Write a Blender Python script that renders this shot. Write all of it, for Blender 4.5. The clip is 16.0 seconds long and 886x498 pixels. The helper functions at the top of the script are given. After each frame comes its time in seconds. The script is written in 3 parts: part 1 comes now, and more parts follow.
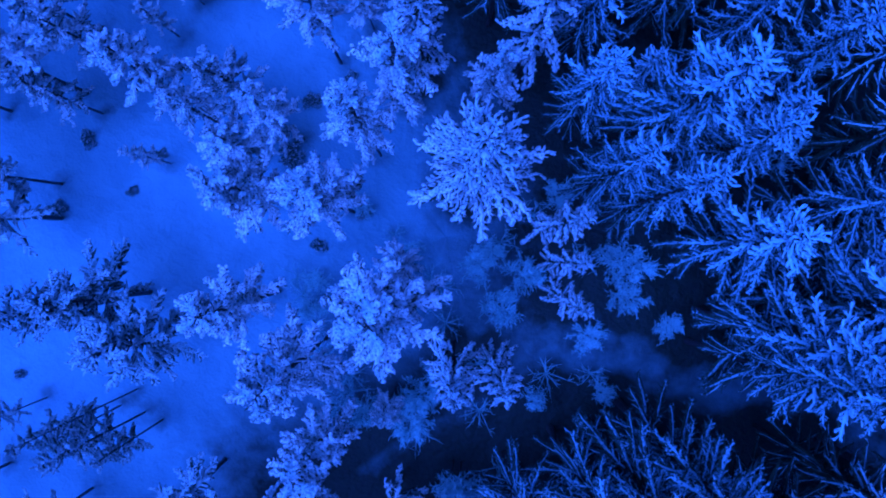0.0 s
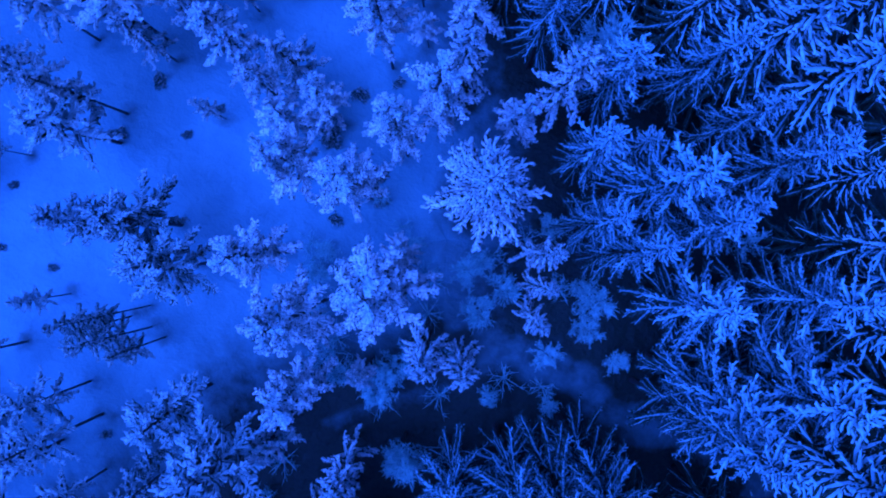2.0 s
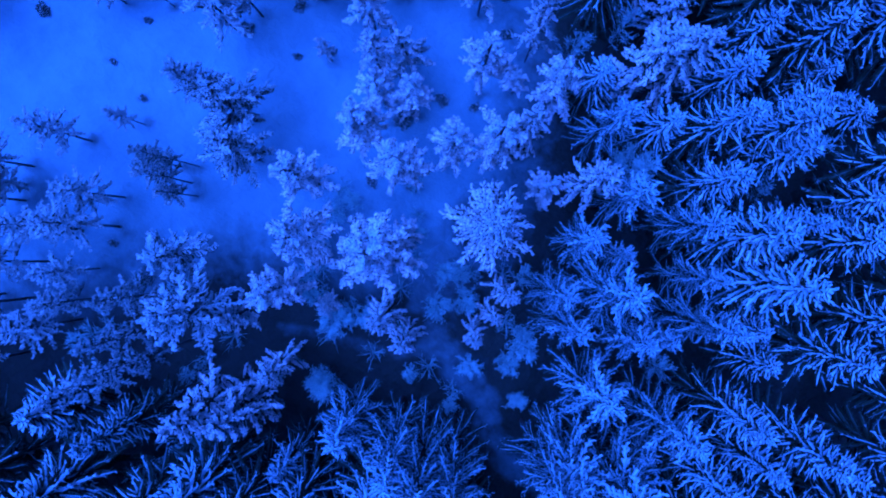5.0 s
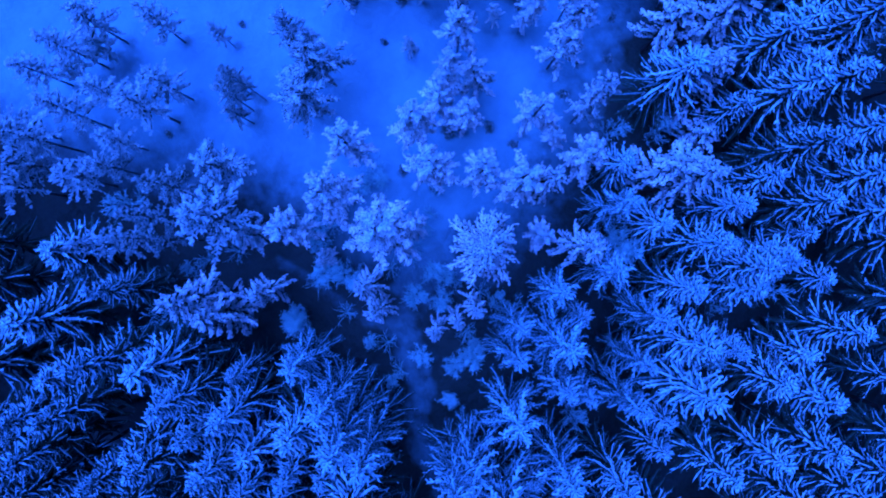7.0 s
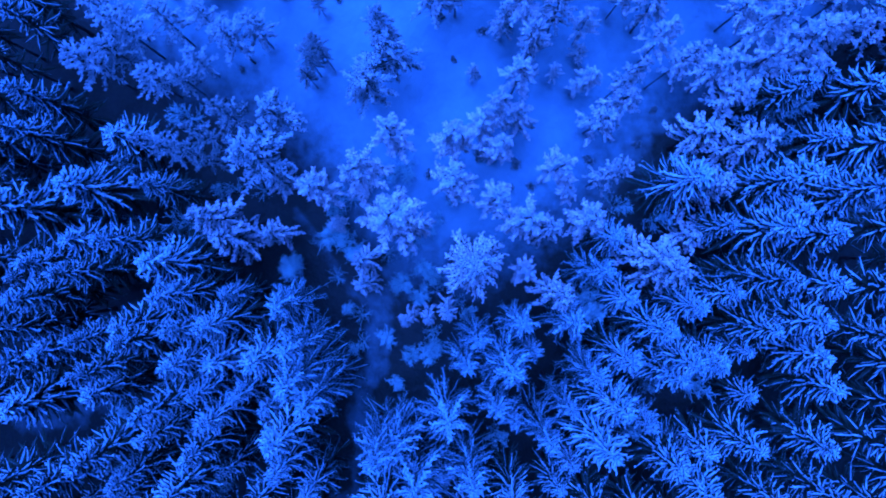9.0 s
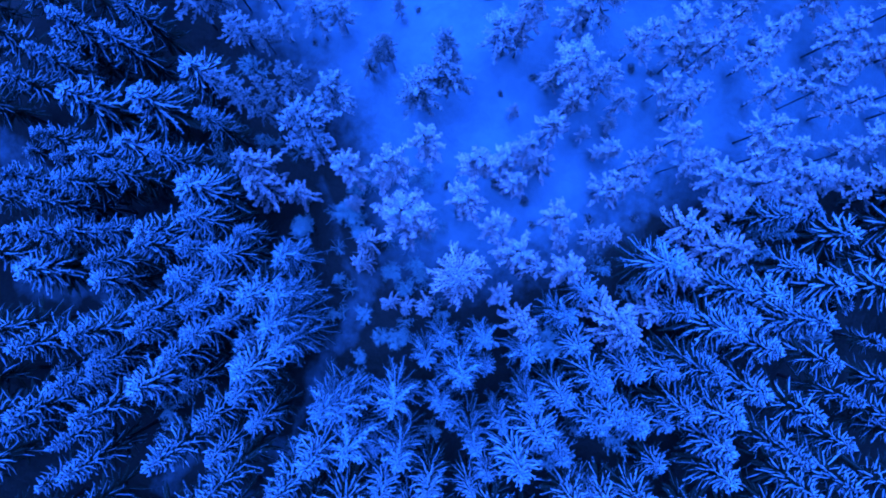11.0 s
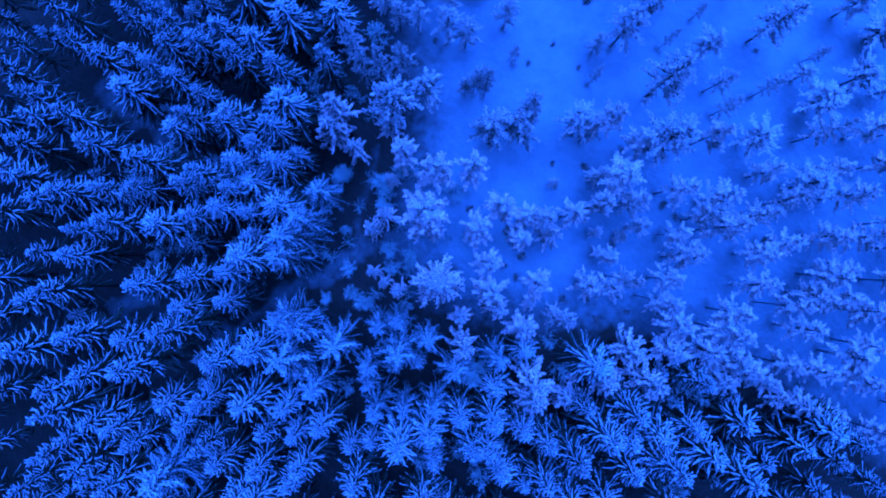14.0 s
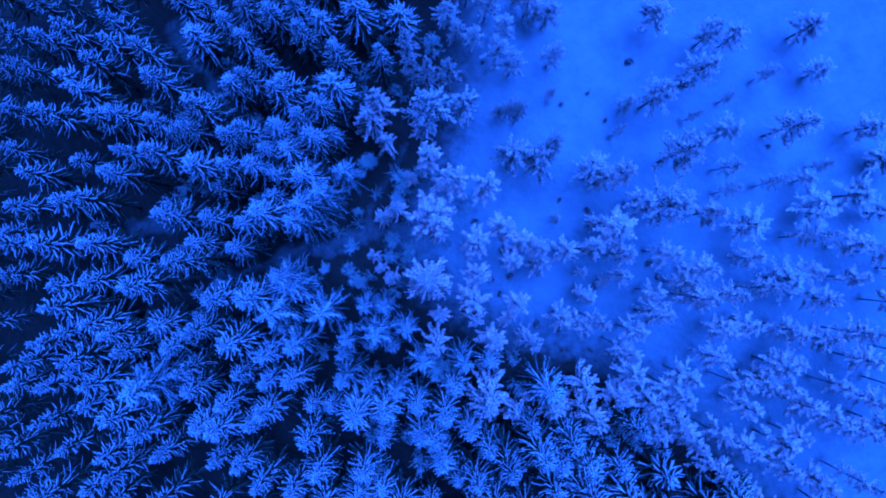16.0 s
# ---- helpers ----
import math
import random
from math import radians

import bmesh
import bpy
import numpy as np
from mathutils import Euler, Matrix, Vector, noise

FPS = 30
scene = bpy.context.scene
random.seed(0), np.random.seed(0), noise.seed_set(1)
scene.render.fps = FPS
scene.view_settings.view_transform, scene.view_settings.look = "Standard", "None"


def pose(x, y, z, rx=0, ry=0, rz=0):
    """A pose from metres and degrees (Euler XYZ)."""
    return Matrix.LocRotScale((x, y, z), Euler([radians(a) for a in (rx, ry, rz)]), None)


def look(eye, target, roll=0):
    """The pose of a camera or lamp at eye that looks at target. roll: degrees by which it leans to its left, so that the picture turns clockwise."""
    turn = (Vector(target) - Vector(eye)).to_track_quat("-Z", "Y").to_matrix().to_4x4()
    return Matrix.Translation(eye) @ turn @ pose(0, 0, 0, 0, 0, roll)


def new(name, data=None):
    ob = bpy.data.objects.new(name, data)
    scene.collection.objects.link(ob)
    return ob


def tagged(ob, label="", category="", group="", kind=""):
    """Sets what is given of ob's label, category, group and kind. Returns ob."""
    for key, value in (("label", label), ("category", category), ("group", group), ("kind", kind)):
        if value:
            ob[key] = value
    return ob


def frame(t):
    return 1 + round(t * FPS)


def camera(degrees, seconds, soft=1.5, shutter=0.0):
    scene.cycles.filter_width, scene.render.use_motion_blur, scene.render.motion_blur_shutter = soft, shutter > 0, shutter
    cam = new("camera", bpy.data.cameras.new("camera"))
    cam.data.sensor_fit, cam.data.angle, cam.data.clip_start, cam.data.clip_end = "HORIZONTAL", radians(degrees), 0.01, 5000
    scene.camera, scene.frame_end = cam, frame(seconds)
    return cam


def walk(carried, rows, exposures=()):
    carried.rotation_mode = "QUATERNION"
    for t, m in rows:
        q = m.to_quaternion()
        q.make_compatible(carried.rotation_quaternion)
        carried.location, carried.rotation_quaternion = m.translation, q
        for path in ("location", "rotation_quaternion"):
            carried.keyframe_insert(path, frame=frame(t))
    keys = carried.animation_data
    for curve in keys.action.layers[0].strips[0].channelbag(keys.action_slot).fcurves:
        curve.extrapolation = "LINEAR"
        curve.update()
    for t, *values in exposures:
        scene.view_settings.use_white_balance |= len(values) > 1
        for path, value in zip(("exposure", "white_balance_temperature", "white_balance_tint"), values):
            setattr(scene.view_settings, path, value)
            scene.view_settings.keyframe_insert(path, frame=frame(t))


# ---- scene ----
cam = camera(66.0, 16.0, soft=1.95)
PATH = [
    (0.0, 0.337, -0.631, 40.205, -0.049, 0.629, 7.10),
    (0.5, 0.355, -0.570, 41.490, -0.089, 0.672, 9.63),
    (1.0, 0.390, -0.494, 42.790, -0.126, 0.661, 12.65),
    (1.5, 0.407, -0.410, 44.150, -0.171, 0.667, 16.53),
    (2.0, 0.413, -0.321, 45.541, -0.201, 0.646, 20.85),
    (2.5, 0.408, -0.241, 46.944, -0.227, 0.586, 25.47),
    (3.0, 0.390, -0.182, 48.304, -0.271, 0.493, 30.15),
    (3.5, 0.342, -0.132, 49.683, -0.314, 0.440, 35.09),
    (4.0, 0.282, -0.077, 51.077, -0.362, 0.383, 40.13),
    (6.3, -0.119, 0.332, 58.428, -0.758, 0.292, 64.87),
    (6.5, -0.134, 0.341, 59.074, -0.702, 0.285, 67.21),
    (7.0, -0.160, 0.356, 60.688, -0.575, 0.265, 72.64),
    (7.5, -0.175, 0.362, 62.334, -0.414, 0.236, 77.86),
    (8.0, -0.162, 0.366, 63.947, -0.236, 0.182, 83.13),
    (8.5, -0.122, 0.372, 65.562, -0.050, 0.105, 88.65),
    (9.0, -0.056, 0.373, 67.123, 0.034, 0.047, 92.95),
    (9.2, -0.030, 0.372, 67.748, 0.062, 0.021, 94.61),
    (11.3, -0.066, 0.279, 74.726, 0.474, -0.548, 114.27),
    (11.5, -0.061, 0.258, 75.390, 0.470, -0.605, 116.45),
    (12.0, -0.057, 0.203, 77.035, 0.494, -0.756, 122.03),
    (12.5, -0.072, 0.148, 78.626, 0.526, -0.885, 127.74),
    (13.0, -0.098, 0.106, 80.187, 0.487, -0.981, 133.00),
    (13.5, -0.142, 0.064, 81.724, 0.458, -1.025, 137.75),
    (14.0, -0.199, 0.012, 83.225, 0.418, -1.030, 142.22),
    (14.5, -0.272, -0.054, 84.743, 0.362, -1.073, 146.23),
    (15.0, -0.340, -0.137, 86.332, 0.226, -1.070, 149.62),
    (15.5, -0.425, -0.236, 88.032, 0.112, -1.074, 153.09),
    (16.0, -0.526, -0.341, 89.798, 0.041, -1.094, 156.80),
]
walk(cam, [(t, pose(*row)) for t, *row in PATH], ((0.0, 1.48), (4.0, 1.56), (8.0, 1.86), (16.0, 1.7)))

# ---- light: blue overcast dusk ----
world = bpy.data.worlds.new("dusk_sky")
scene.world = world
world.use_nodes = True
wn, wl = world.node_tree.nodes, world.node_tree.links
sky = wn.new("ShaderNodeTexSky")
sky.sky_type, sky.sun_disc = "NISHITA", False
sky.sun_elevation, sky.sun_rotation = radians(68), radians(233)
tint = wn.new("ShaderNodeMix")
tint.data_type, tint.blend_type = "RGBA", "MULTIPLY"
tint.inputs["Factor"].default_value = 1.0
tint.inputs["B"].default_value = (0.008, 0.125, 1.0, 1.0)
wl.new(sky.outputs[0], tint.inputs["A"])
wl.new(tint.outputs["Result"], wn["Background"].inputs[0])
wn["Background"].inputs[1].default_value = 0.009

sun = new("sun", bpy.data.lights.new("sun", "SUN"))
sun.data.energy, sun.data.angle, sun.data.color = 4.3, radians(56), (0.027, 0.117, 1.0)
sun.matrix_basis = look((-12, -9, 38), (0, 0, 0))


# ---- materials ----
def material(name, rough=0.9):
    m = bpy.data.materials.new(name)
    m.use_nodes = True
    n, l = m.node_tree.nodes, m.node_tree.links
    n["Principled BSDF"].inputs["Roughness"].default_value = rough
    return m, n, l, n["Principled BSDF"]


def noise_tex(n, l, vec, scale, detail=4.0, rough=0.55):
    t = n.new("ShaderNodeTexNoise")
    t.inputs["Scale"].default_value, t.inputs["Detail"].default_value, t.inputs["Roughness"].default_value = scale, detail, rough
    l.new(vec, t.inputs["Vector"])
    return t.outputs["Fac"]


def ramp(n, l, fac, stops):
    r = n.new("ShaderNodeValToRGB")
    e = r.color_ramp.elements
    while len(e) < len(stops):
        e.new(0.5)
    for el, (p, c) in zip(e, stops):
        el.position, el.color = p, (*c, 1)
    l.new(fac, r.inputs[0])
    return r.outputs[0]


def mixed(n, l, fac, a, b, mode="MIX"):
    x = n.new("ShaderNodeMix")
    x.data_type, x.blend_type = "RGBA", mode
    for val, key in ((fac, "Factor"), (a, "A"), (b, "B")):
        if isinstance(val, (int, float)):
            x.inputs[key].default_value = val
        elif isinstance(val, tuple):
            x.inputs[key].default_value = (*val, 1)
        else:
            l.new(val, x.inputs[key])
    return x.outputs["Result"]


def maths(n, l, op, a, b=0.0, clamp=False):
    x = n.new("ShaderNodeMath")
    x.operation, x.use_clamp = op, clamp
    for k, val in enumerate((a, b)):
        if isinstance(val, (int, float)):
            x.inputs[k].default_value = val
        else:
            l.new(val, x.inputs[k])
    return x.outputs[0]


def bump(n, l, height, bsdf, strength, dist):
    b = n.new("ShaderNodeBump")
    b.inputs["Strength"].default_value, b.inputs["Distance"].default_value = strength, dist
    l.new(height, b.inputs["Height"])
    l.new(b.outputs[0], bsdf.inputs["Normal"])


def snow_material(name, light, shade, needles, bare=0.42):
    """Snow lying on boughs, with thin spots where the twigs show through."""
    m, n, l, bsdf = material(name, 0.75)
    at = n.new("ShaderNodeTexCoord").outputs["Object"]
    rnd = n.new("ShaderNodeObjectInfo").outputs["Random"]
    fine = noise_tex(n, l, at, 15.0, 5, 0.65)
    broad = noise_tex(n, l, at, 1.1, 3)
    col = ramp(n, l, broad, ((0.3, shade), (0.65, light)))
    thin = ramp(n, l, maths(n, l, "ADD", fine, maths(n, l, "MULTIPLY", rnd, 0.05)), ((bare, (1, 1, 1)), (bare + 0.09, (0, 0, 0))))
    l.new(mixed(n, l, thin, col, needles), bsdf.inputs["Base Color"])
    bump(n, l, fine, bsdf, 0.6, 0.05)
    return m


def plant_material(name, dark, light, scale):
    m, n, l, bsdf = material(name, 0.85)
    at = n.new("ShaderNodeTexCoord").outputs["Object"]
    col = ramp(n, l, noise_tex(n, l, at, scale, 5, 0.6), ((0.35, dark), (0.7, light)))
    l.new(col, bsdf.inputs["Base Color"])
    bump(n, l, noise_tex(n, l, at, scale * 3, 3), bsdf, 0.5, 0.03)
    return m


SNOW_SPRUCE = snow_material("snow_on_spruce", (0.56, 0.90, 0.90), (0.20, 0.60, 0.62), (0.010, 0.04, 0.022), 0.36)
# darker, more broken snow: the shade on lower boughs, put into the colour
SHADED_SNOW = snow_material("shaded_snow_on_spruce", (0.28, 0.58, 0.60), (0.10, 0.34, 0.36), (0.010, 0.04, 0.022), 0.43)
SNOW_PINE = snow_material("snow_on_pine", (0.97, 0.96, 0.90), (0.26, 0.54, 0.52), (0.02, 0.07, 0.03), 0.42)
THIN_SNOW = snow_material("thin_snow_on_pine", (0.66, 0.82, 0.78), (0.26, 0.50, 0.48), (0.02, 0.07, 0.04))
NEEDLES = plant_material("spruce_needles", (0.006, 0.022, 0.008), (0.018, 0.055, 0.022), 3.0)
PINE_NEEDLES = plant_material("pine_needles", (0.02, 0.05, 0.03), (0.05, 0.12, 0.08), 3.0)
PINE_BARK = plant_material("rimed_pine_bark", (0.03, 0.06, 0.06), (0.08, 0.15, 0.16), 4.0)
BARK = plant_material("bark", (0.035, 0.028, 0.024), (0.11, 0.085, 0.07), 6.0)
RIME = plant_material("rimed_needles", (0.010, 0.040, 0.030), (0.055, 0.16, 0.14), 7.0)
FROST = plant_material("frosted_twigs", (0.22, 0.54, 0.50), (0.40, 0.80, 0.74), 5.0)

# the stand's edge: along EAST the plan runs from the spruce stand into the clearing
EAST, NORTH = (-0.919, 0.394), (-0.394, -0.919)


def plan(x, y):
    return x * EAST[0] + y * EAST[1], x * NORTH[0] + y * NORTH[1]


def ground_material():
    m, n, l, bsdf = material("snow_ground", 0.7)
    at = n.new("ShaderNodeTexCoord").outputs["Object"]
    big, mid, fine = noise_tex(n, l, at, 0.05, 4), noise_tex(n, l, at, 0.35, 5, 0.6), noise_tex(n, l, at, 4.0, 5, 0.6)
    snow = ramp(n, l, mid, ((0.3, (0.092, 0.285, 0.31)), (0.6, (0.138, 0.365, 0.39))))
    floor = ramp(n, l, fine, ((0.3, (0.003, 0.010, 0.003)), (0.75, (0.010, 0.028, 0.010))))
    # the bare floor in the stand doubles as painted shade; snow lies closed outside
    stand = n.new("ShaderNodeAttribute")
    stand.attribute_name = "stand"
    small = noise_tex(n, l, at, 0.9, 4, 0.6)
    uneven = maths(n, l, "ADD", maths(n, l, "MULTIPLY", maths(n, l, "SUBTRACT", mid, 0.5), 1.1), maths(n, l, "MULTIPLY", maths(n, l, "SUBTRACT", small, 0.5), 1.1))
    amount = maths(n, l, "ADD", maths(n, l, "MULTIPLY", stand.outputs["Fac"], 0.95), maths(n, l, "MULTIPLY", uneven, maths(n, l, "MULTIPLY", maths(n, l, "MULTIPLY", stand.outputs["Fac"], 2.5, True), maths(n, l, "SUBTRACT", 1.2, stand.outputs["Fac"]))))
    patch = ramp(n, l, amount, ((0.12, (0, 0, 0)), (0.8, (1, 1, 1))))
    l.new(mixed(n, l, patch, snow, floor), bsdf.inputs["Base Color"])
    bump(n, l, maths(n, l, "ADD", mid, maths(n, l, "ADD", maths(n, l, "MULTIPLY", small, 0.45), maths(n, l, "MULTIPLY", fine, 0.06))), bsdf, 0.7, 0.6)
    return m


# ---- ground ----
LANES = tuple(((a, b), half) for line, half in (
    (((6.2, -5.6), (10.3, -5.6), (14.6, -6.4), (20.2, -7.8), (27.0, -8.8), (40.0, -11.0)), 1.4),
    (((-3.0, -14.5), (-0.6, -12.2), (4.4, -8.8), (6.2, -5.6)), 0.35), (((5.5, -48.0), (9.4, -37.0), (8.4, -30.5)), 1.9), (((18.5, -39.5), (17.0, -31.5)), 1.7), (((28.0, -17.0), (34.0, -18.2)), 1.3),
) for a, b in zip(line, line[1:]))


def lane_gap(x, y):
    """Metres from the open lanes' edges; negative within a lane."""
    best = 1e9
    for ((ax, ay), (bx, by)), half in LANES:
        ux, uy = bx - ax, by - ay
        k = min(1.0, max(0.0, ((x - ax) * ux + (y - ay) * uy) / (ux * ux + uy * uy)))
        best = min(best, math.hypot(x - ax - k * ux, y - ay - k * uy) - half)
    return best


NEAR = {}
STAND = ((-24, -42), (-12.5, -26), (-8.5, -17), (-3.5, -11), (0, -9), (4.8, -5.5), (6, -1), (4.9, 4.6), (2.3, 9.6), (-2, 14), (-8.1, 19.8),
         (-16.5, 26.7), (-22, 38), (-28, 57), (400, 400), (400, -400), (-60, -400))


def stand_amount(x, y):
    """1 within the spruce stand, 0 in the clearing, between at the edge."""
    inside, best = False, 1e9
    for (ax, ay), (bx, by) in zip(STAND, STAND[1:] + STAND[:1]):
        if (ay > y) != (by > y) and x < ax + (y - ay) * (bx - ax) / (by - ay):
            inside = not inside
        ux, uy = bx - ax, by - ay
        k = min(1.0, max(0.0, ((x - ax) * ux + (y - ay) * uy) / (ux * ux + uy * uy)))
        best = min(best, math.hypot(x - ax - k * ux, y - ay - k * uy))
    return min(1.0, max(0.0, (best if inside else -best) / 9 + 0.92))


def floor_shade(x, y):
    """Shade painted into the ground under the trees: 0 clear snow, 1 darkest."""
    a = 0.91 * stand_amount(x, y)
    # the pine wood's ground is a little darker
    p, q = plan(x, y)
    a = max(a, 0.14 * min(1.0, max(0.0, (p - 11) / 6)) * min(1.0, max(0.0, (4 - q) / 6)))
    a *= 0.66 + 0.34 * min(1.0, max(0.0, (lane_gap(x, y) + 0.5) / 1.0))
    # darkest round each trunk: the crown's shade painted on the ground
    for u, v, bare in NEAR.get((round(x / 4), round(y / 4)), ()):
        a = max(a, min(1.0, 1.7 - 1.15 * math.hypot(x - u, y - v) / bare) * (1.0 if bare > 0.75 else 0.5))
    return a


def relief(x, y):
    v = Vector((x * 0.06, y * 0.06, 0.3))
    return 0.55 * (noise.noise(v) + 0.35 * noise.noise(v * 3.1) + 0.14 * noise.noise(v * 9.0)) * min(1.0, 90 / (1 + math.hypot(x, y)))


def build_ground():
    steps = [-2600, -1400, -700, -350, -200, -120] + list(np.arange(-72, 72.1, 0.8)) + [120, 200, 350, 700, 1400, 2600]
    k = len(steps)
    verts = [(x, y, relief(x, y)) for y in steps for x in steps]
    faces = [(j * k + i, j * k + i + 1, (j + 1) * k + i + 1, (j + 1) * k + i) for j in range(k - 1) for i in range(k - 1)]
    me = bpy.data.meshes.new("ground")
    me.from_pydata(verts, [], faces)
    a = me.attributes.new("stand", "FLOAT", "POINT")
    a.data.foreach_set("value", [floor_shade(x, y) for x, y, z in verts])
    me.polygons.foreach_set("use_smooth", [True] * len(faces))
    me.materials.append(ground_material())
    return tagged(new("ground", me), "snow-covered clearing running into forest floor with painted shade", "ground", kind="structure")



# ---- trees: mesh makers ----
class Shape:
    """Gathers tubes and spikes into one mesh; every face has a material slot."""

    def __init__(self):
        self.v, self.f, self.m = [], [], []

    def tube(self, pts, wide, high, sides, slot=0):
        v, f, n = self.v, self.f, len(pts)
        base, first = len(v), len(f)
        for i, p in enumerate(pts):
            t = (pts[min(i + 1, n - 1)] - pts[max(i - 1, 0)]).normalized()
            side = Vector((t.y, -t.x, 0))
            side = side.normalized() if side.length > 1e-3 else Vector((1, 0, 0))
            up = side.cross(t)
            if i == n - 1:
                v.append(p)
                break
            for s in range(sides):
                a = 2 * math.pi * s / sides + (math.pi / 2 if sides == 3 else 0.0)
                v.append(p + side * (wide[i] * math.cos(a)) + up * (high[i] * math.sin(a)))
        for i in range(n - 2):
            for s in range(sides):
                a, b = base + i * sides + s, base + i * sides + (s + 1) % sides
                f.append((a, b, b + sides, a + sides))
        tip, last = base + (n - 1) * sides, base + (n - 2) * sides
        for s in range(sides):
            f.append((last + s, last + (s + 1) % sides, tip))
        self.m += [slot] * (len(f) - first)

    def spike(self, p, way, length, w, slot=0):
        """A short three-sided spray."""
        side = Vector((way.y, -way.x, 0))
        side = (side.normalized() if side.length > 1e-3 else Vector((1, 0, 0))) * w
        up = Vector((0, 0, w))
        k = len(self.v)
        self.v += [p + side, p - side, p + up, p + way * length]
        self.f += [(k, k + 2, k + 3), (k + 2, k + 1, k + 3), (k + 1, k, k + 3)]
        self.m += [slot] * 3

    def mesh(self, name, mats, smooth=False):
        me = bpy.data.meshes.new(name)
        me.from_pydata([tuple(p) for p in self.v], [], self.f)
        for mat in mats:
            me.materials.append(mat)
        me.polygons.foreach_set("material_index", self.m)
        me.polygons.foreach_set("use_smooth", [smooth] * len(self.f))
        return me


def finger(rng, shape, p, way, length, w, rings, load, dark, slot=1):
    """A twig: dark needles below, a lumpy, blunt-ended ridge of snow on it."""
    tip = p + way * length
    bend = Vector((rng.uniform(-1, 1), rng.uniform(-1, 1), rng.uniform(-0.5, 0.6))) * length * 0.12
    stops = ((0.0, 0.8, 1.0), (0.0, 0.5, 0.88, 1.0), (0.0, 0.35, 0.65, 0.92, 1.0))[rings - 1]
    line = [p + (tip - p) * k + bend * math.sin(math.pi * k) for k in stops]
    if dark:
        w0 = w * 1.15
        shape.tube([line[0], (p + tip) / 2 + bend * 0.8, tip + way * w * 0.8], [w0 * 0.8, w0], [w0 * 0.5, w0 * 0.6], 3)
    if load > 0:
        ws = [w * load * rng.uniform(0.7, 1.25) * (0.7 if k == 0 else 1.0) for k in range(len(stops) - 1)]
        shape.tube([q + Vector((0, 0, w * 0.45)) for q in line], ws, [x * rng.uniform(0.6, 0.85) for x in ws], 4 if rings > 1 else 3, slot)


def bough(rng, shape, foot, turn, length, down, level, lying, fat=1.0, far=False):
    """A spruce bough: a drooping spine of needles, a ridge of snow, side twigs and a fringe of short sprays.
    down: 0 at the top, 1 at the ground. Slots: needles, snow, rimed needles, shaded snow."""
    # snow on the top, its darker copy below, as shade put into the colour
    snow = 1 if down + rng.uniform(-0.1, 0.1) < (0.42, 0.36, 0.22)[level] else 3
    out = Vector((math.cos(turn), math.sin(turn), 0))
    side = Vector((-out.y, out.x, 0))
    rise = 0.85 - 1.7 * min(0.6, down) + rng.uniform(-0.18, 0.18)
    droop = 0.16 + 0.5 * min(0.5, down)
    n = (3, 4, 9)[level]
    sway = rng.uniform(-0.16, 0.16)

    def at(s):
        return foot + out * (length * s) + side * (length * sway * s * s) + Vector((0, 0, length * (rise * s - droop * s * s * (1.7 - 0.8 * s))))

    def toward(s):
        return (at(min(1, s + 0.1)) - at(s - 0.1)).normalized()

    line = [at(i / n) for i in range(n + 1)]
    core = fat * (0.09, 0.076, 0.085)[level] * (0.5 + 0.5 * min(1, length / 1.6))
    # broadest past the middle, thin towards the trunk
    prof = [core * (0.35 + 0.9 * math.sin(math.pi * min(1.0, 0.06 + 0.9 * (i / n) ** 1.25))) for i in range(n)]
    shape.tube(line, [x * (1.9, 1.7, 1.5)[level] for x in prof], [x * 0.6 for x in prof], 3)
    ridge = [x * ((0.5, 0.48, 0.36)[level] + 0.45 * min(1.25, lying)) * rng.uniform(0.6, 1.35) for x in prof]
    start = 1 if length > 1.0 else 0
    # thin ridges are often rimed needles, darkening low boughs as shade would
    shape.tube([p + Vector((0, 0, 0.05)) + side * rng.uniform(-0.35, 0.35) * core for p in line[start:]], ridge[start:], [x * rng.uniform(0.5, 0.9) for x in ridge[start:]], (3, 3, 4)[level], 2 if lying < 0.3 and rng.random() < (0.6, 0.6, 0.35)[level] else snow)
    twigs = int(0.6 + length * (2.8, 4.0, 6.5)[level] * (0.5 if far else 1))
    for i in range(twigs):
        s = 0.14 + 0.84 * (i + rng.uniform(0.1, 0.9)) / twigs
        way = toward(s) * rng.uniform(0.6, 1.0) + side * (1 if i % 2 else -1) * rng.uniform(0.35, 0.8) + Vector((0, 0, rng.uniform(-0.25, 0.12)))
        l2 = ((0.17, 0.16, 0.16)[level] + (0.09, 0.08, 0.2)[level] * length * (1.05 - s)) * rng.uniform(0.65, 1.25)
        snowy = rng.random() < lying * 0.9 + (0.0, 0.0, 0.15)[level]
        w = fat * (0.068, 0.058, 0.05)[level] * rng.uniform(0.75, 1.3)
        if snowy and level < 2 and (level == 0 or i % 4):
            shape.spike(at(s), way.normalized(), l2 * 1.15, w * 1.1, snow)
        elif snowy:
            finger(rng, shape, at(s), way.normalized(), l2, w, 1, 0.55 + 0.5 * min(1.2, lying), level == 2 and i % 6 == 0, snow)
        else:
            shape.spike(at(s), way.normalized(), l2 * 1.25, w * 0.8, 2 if rng.random() < (0.4, 0.45, 0.7)[level] else 0)
        # short side shoots on the near twigs
        for j in range(2 if level == 2 else 0):
            shoot = way.normalized() + side * (1 if j % 2 else -1) * rng.uniform(0.4, 0.9) + Vector((0, 0, rng.uniform(-0.2, 0.3)))
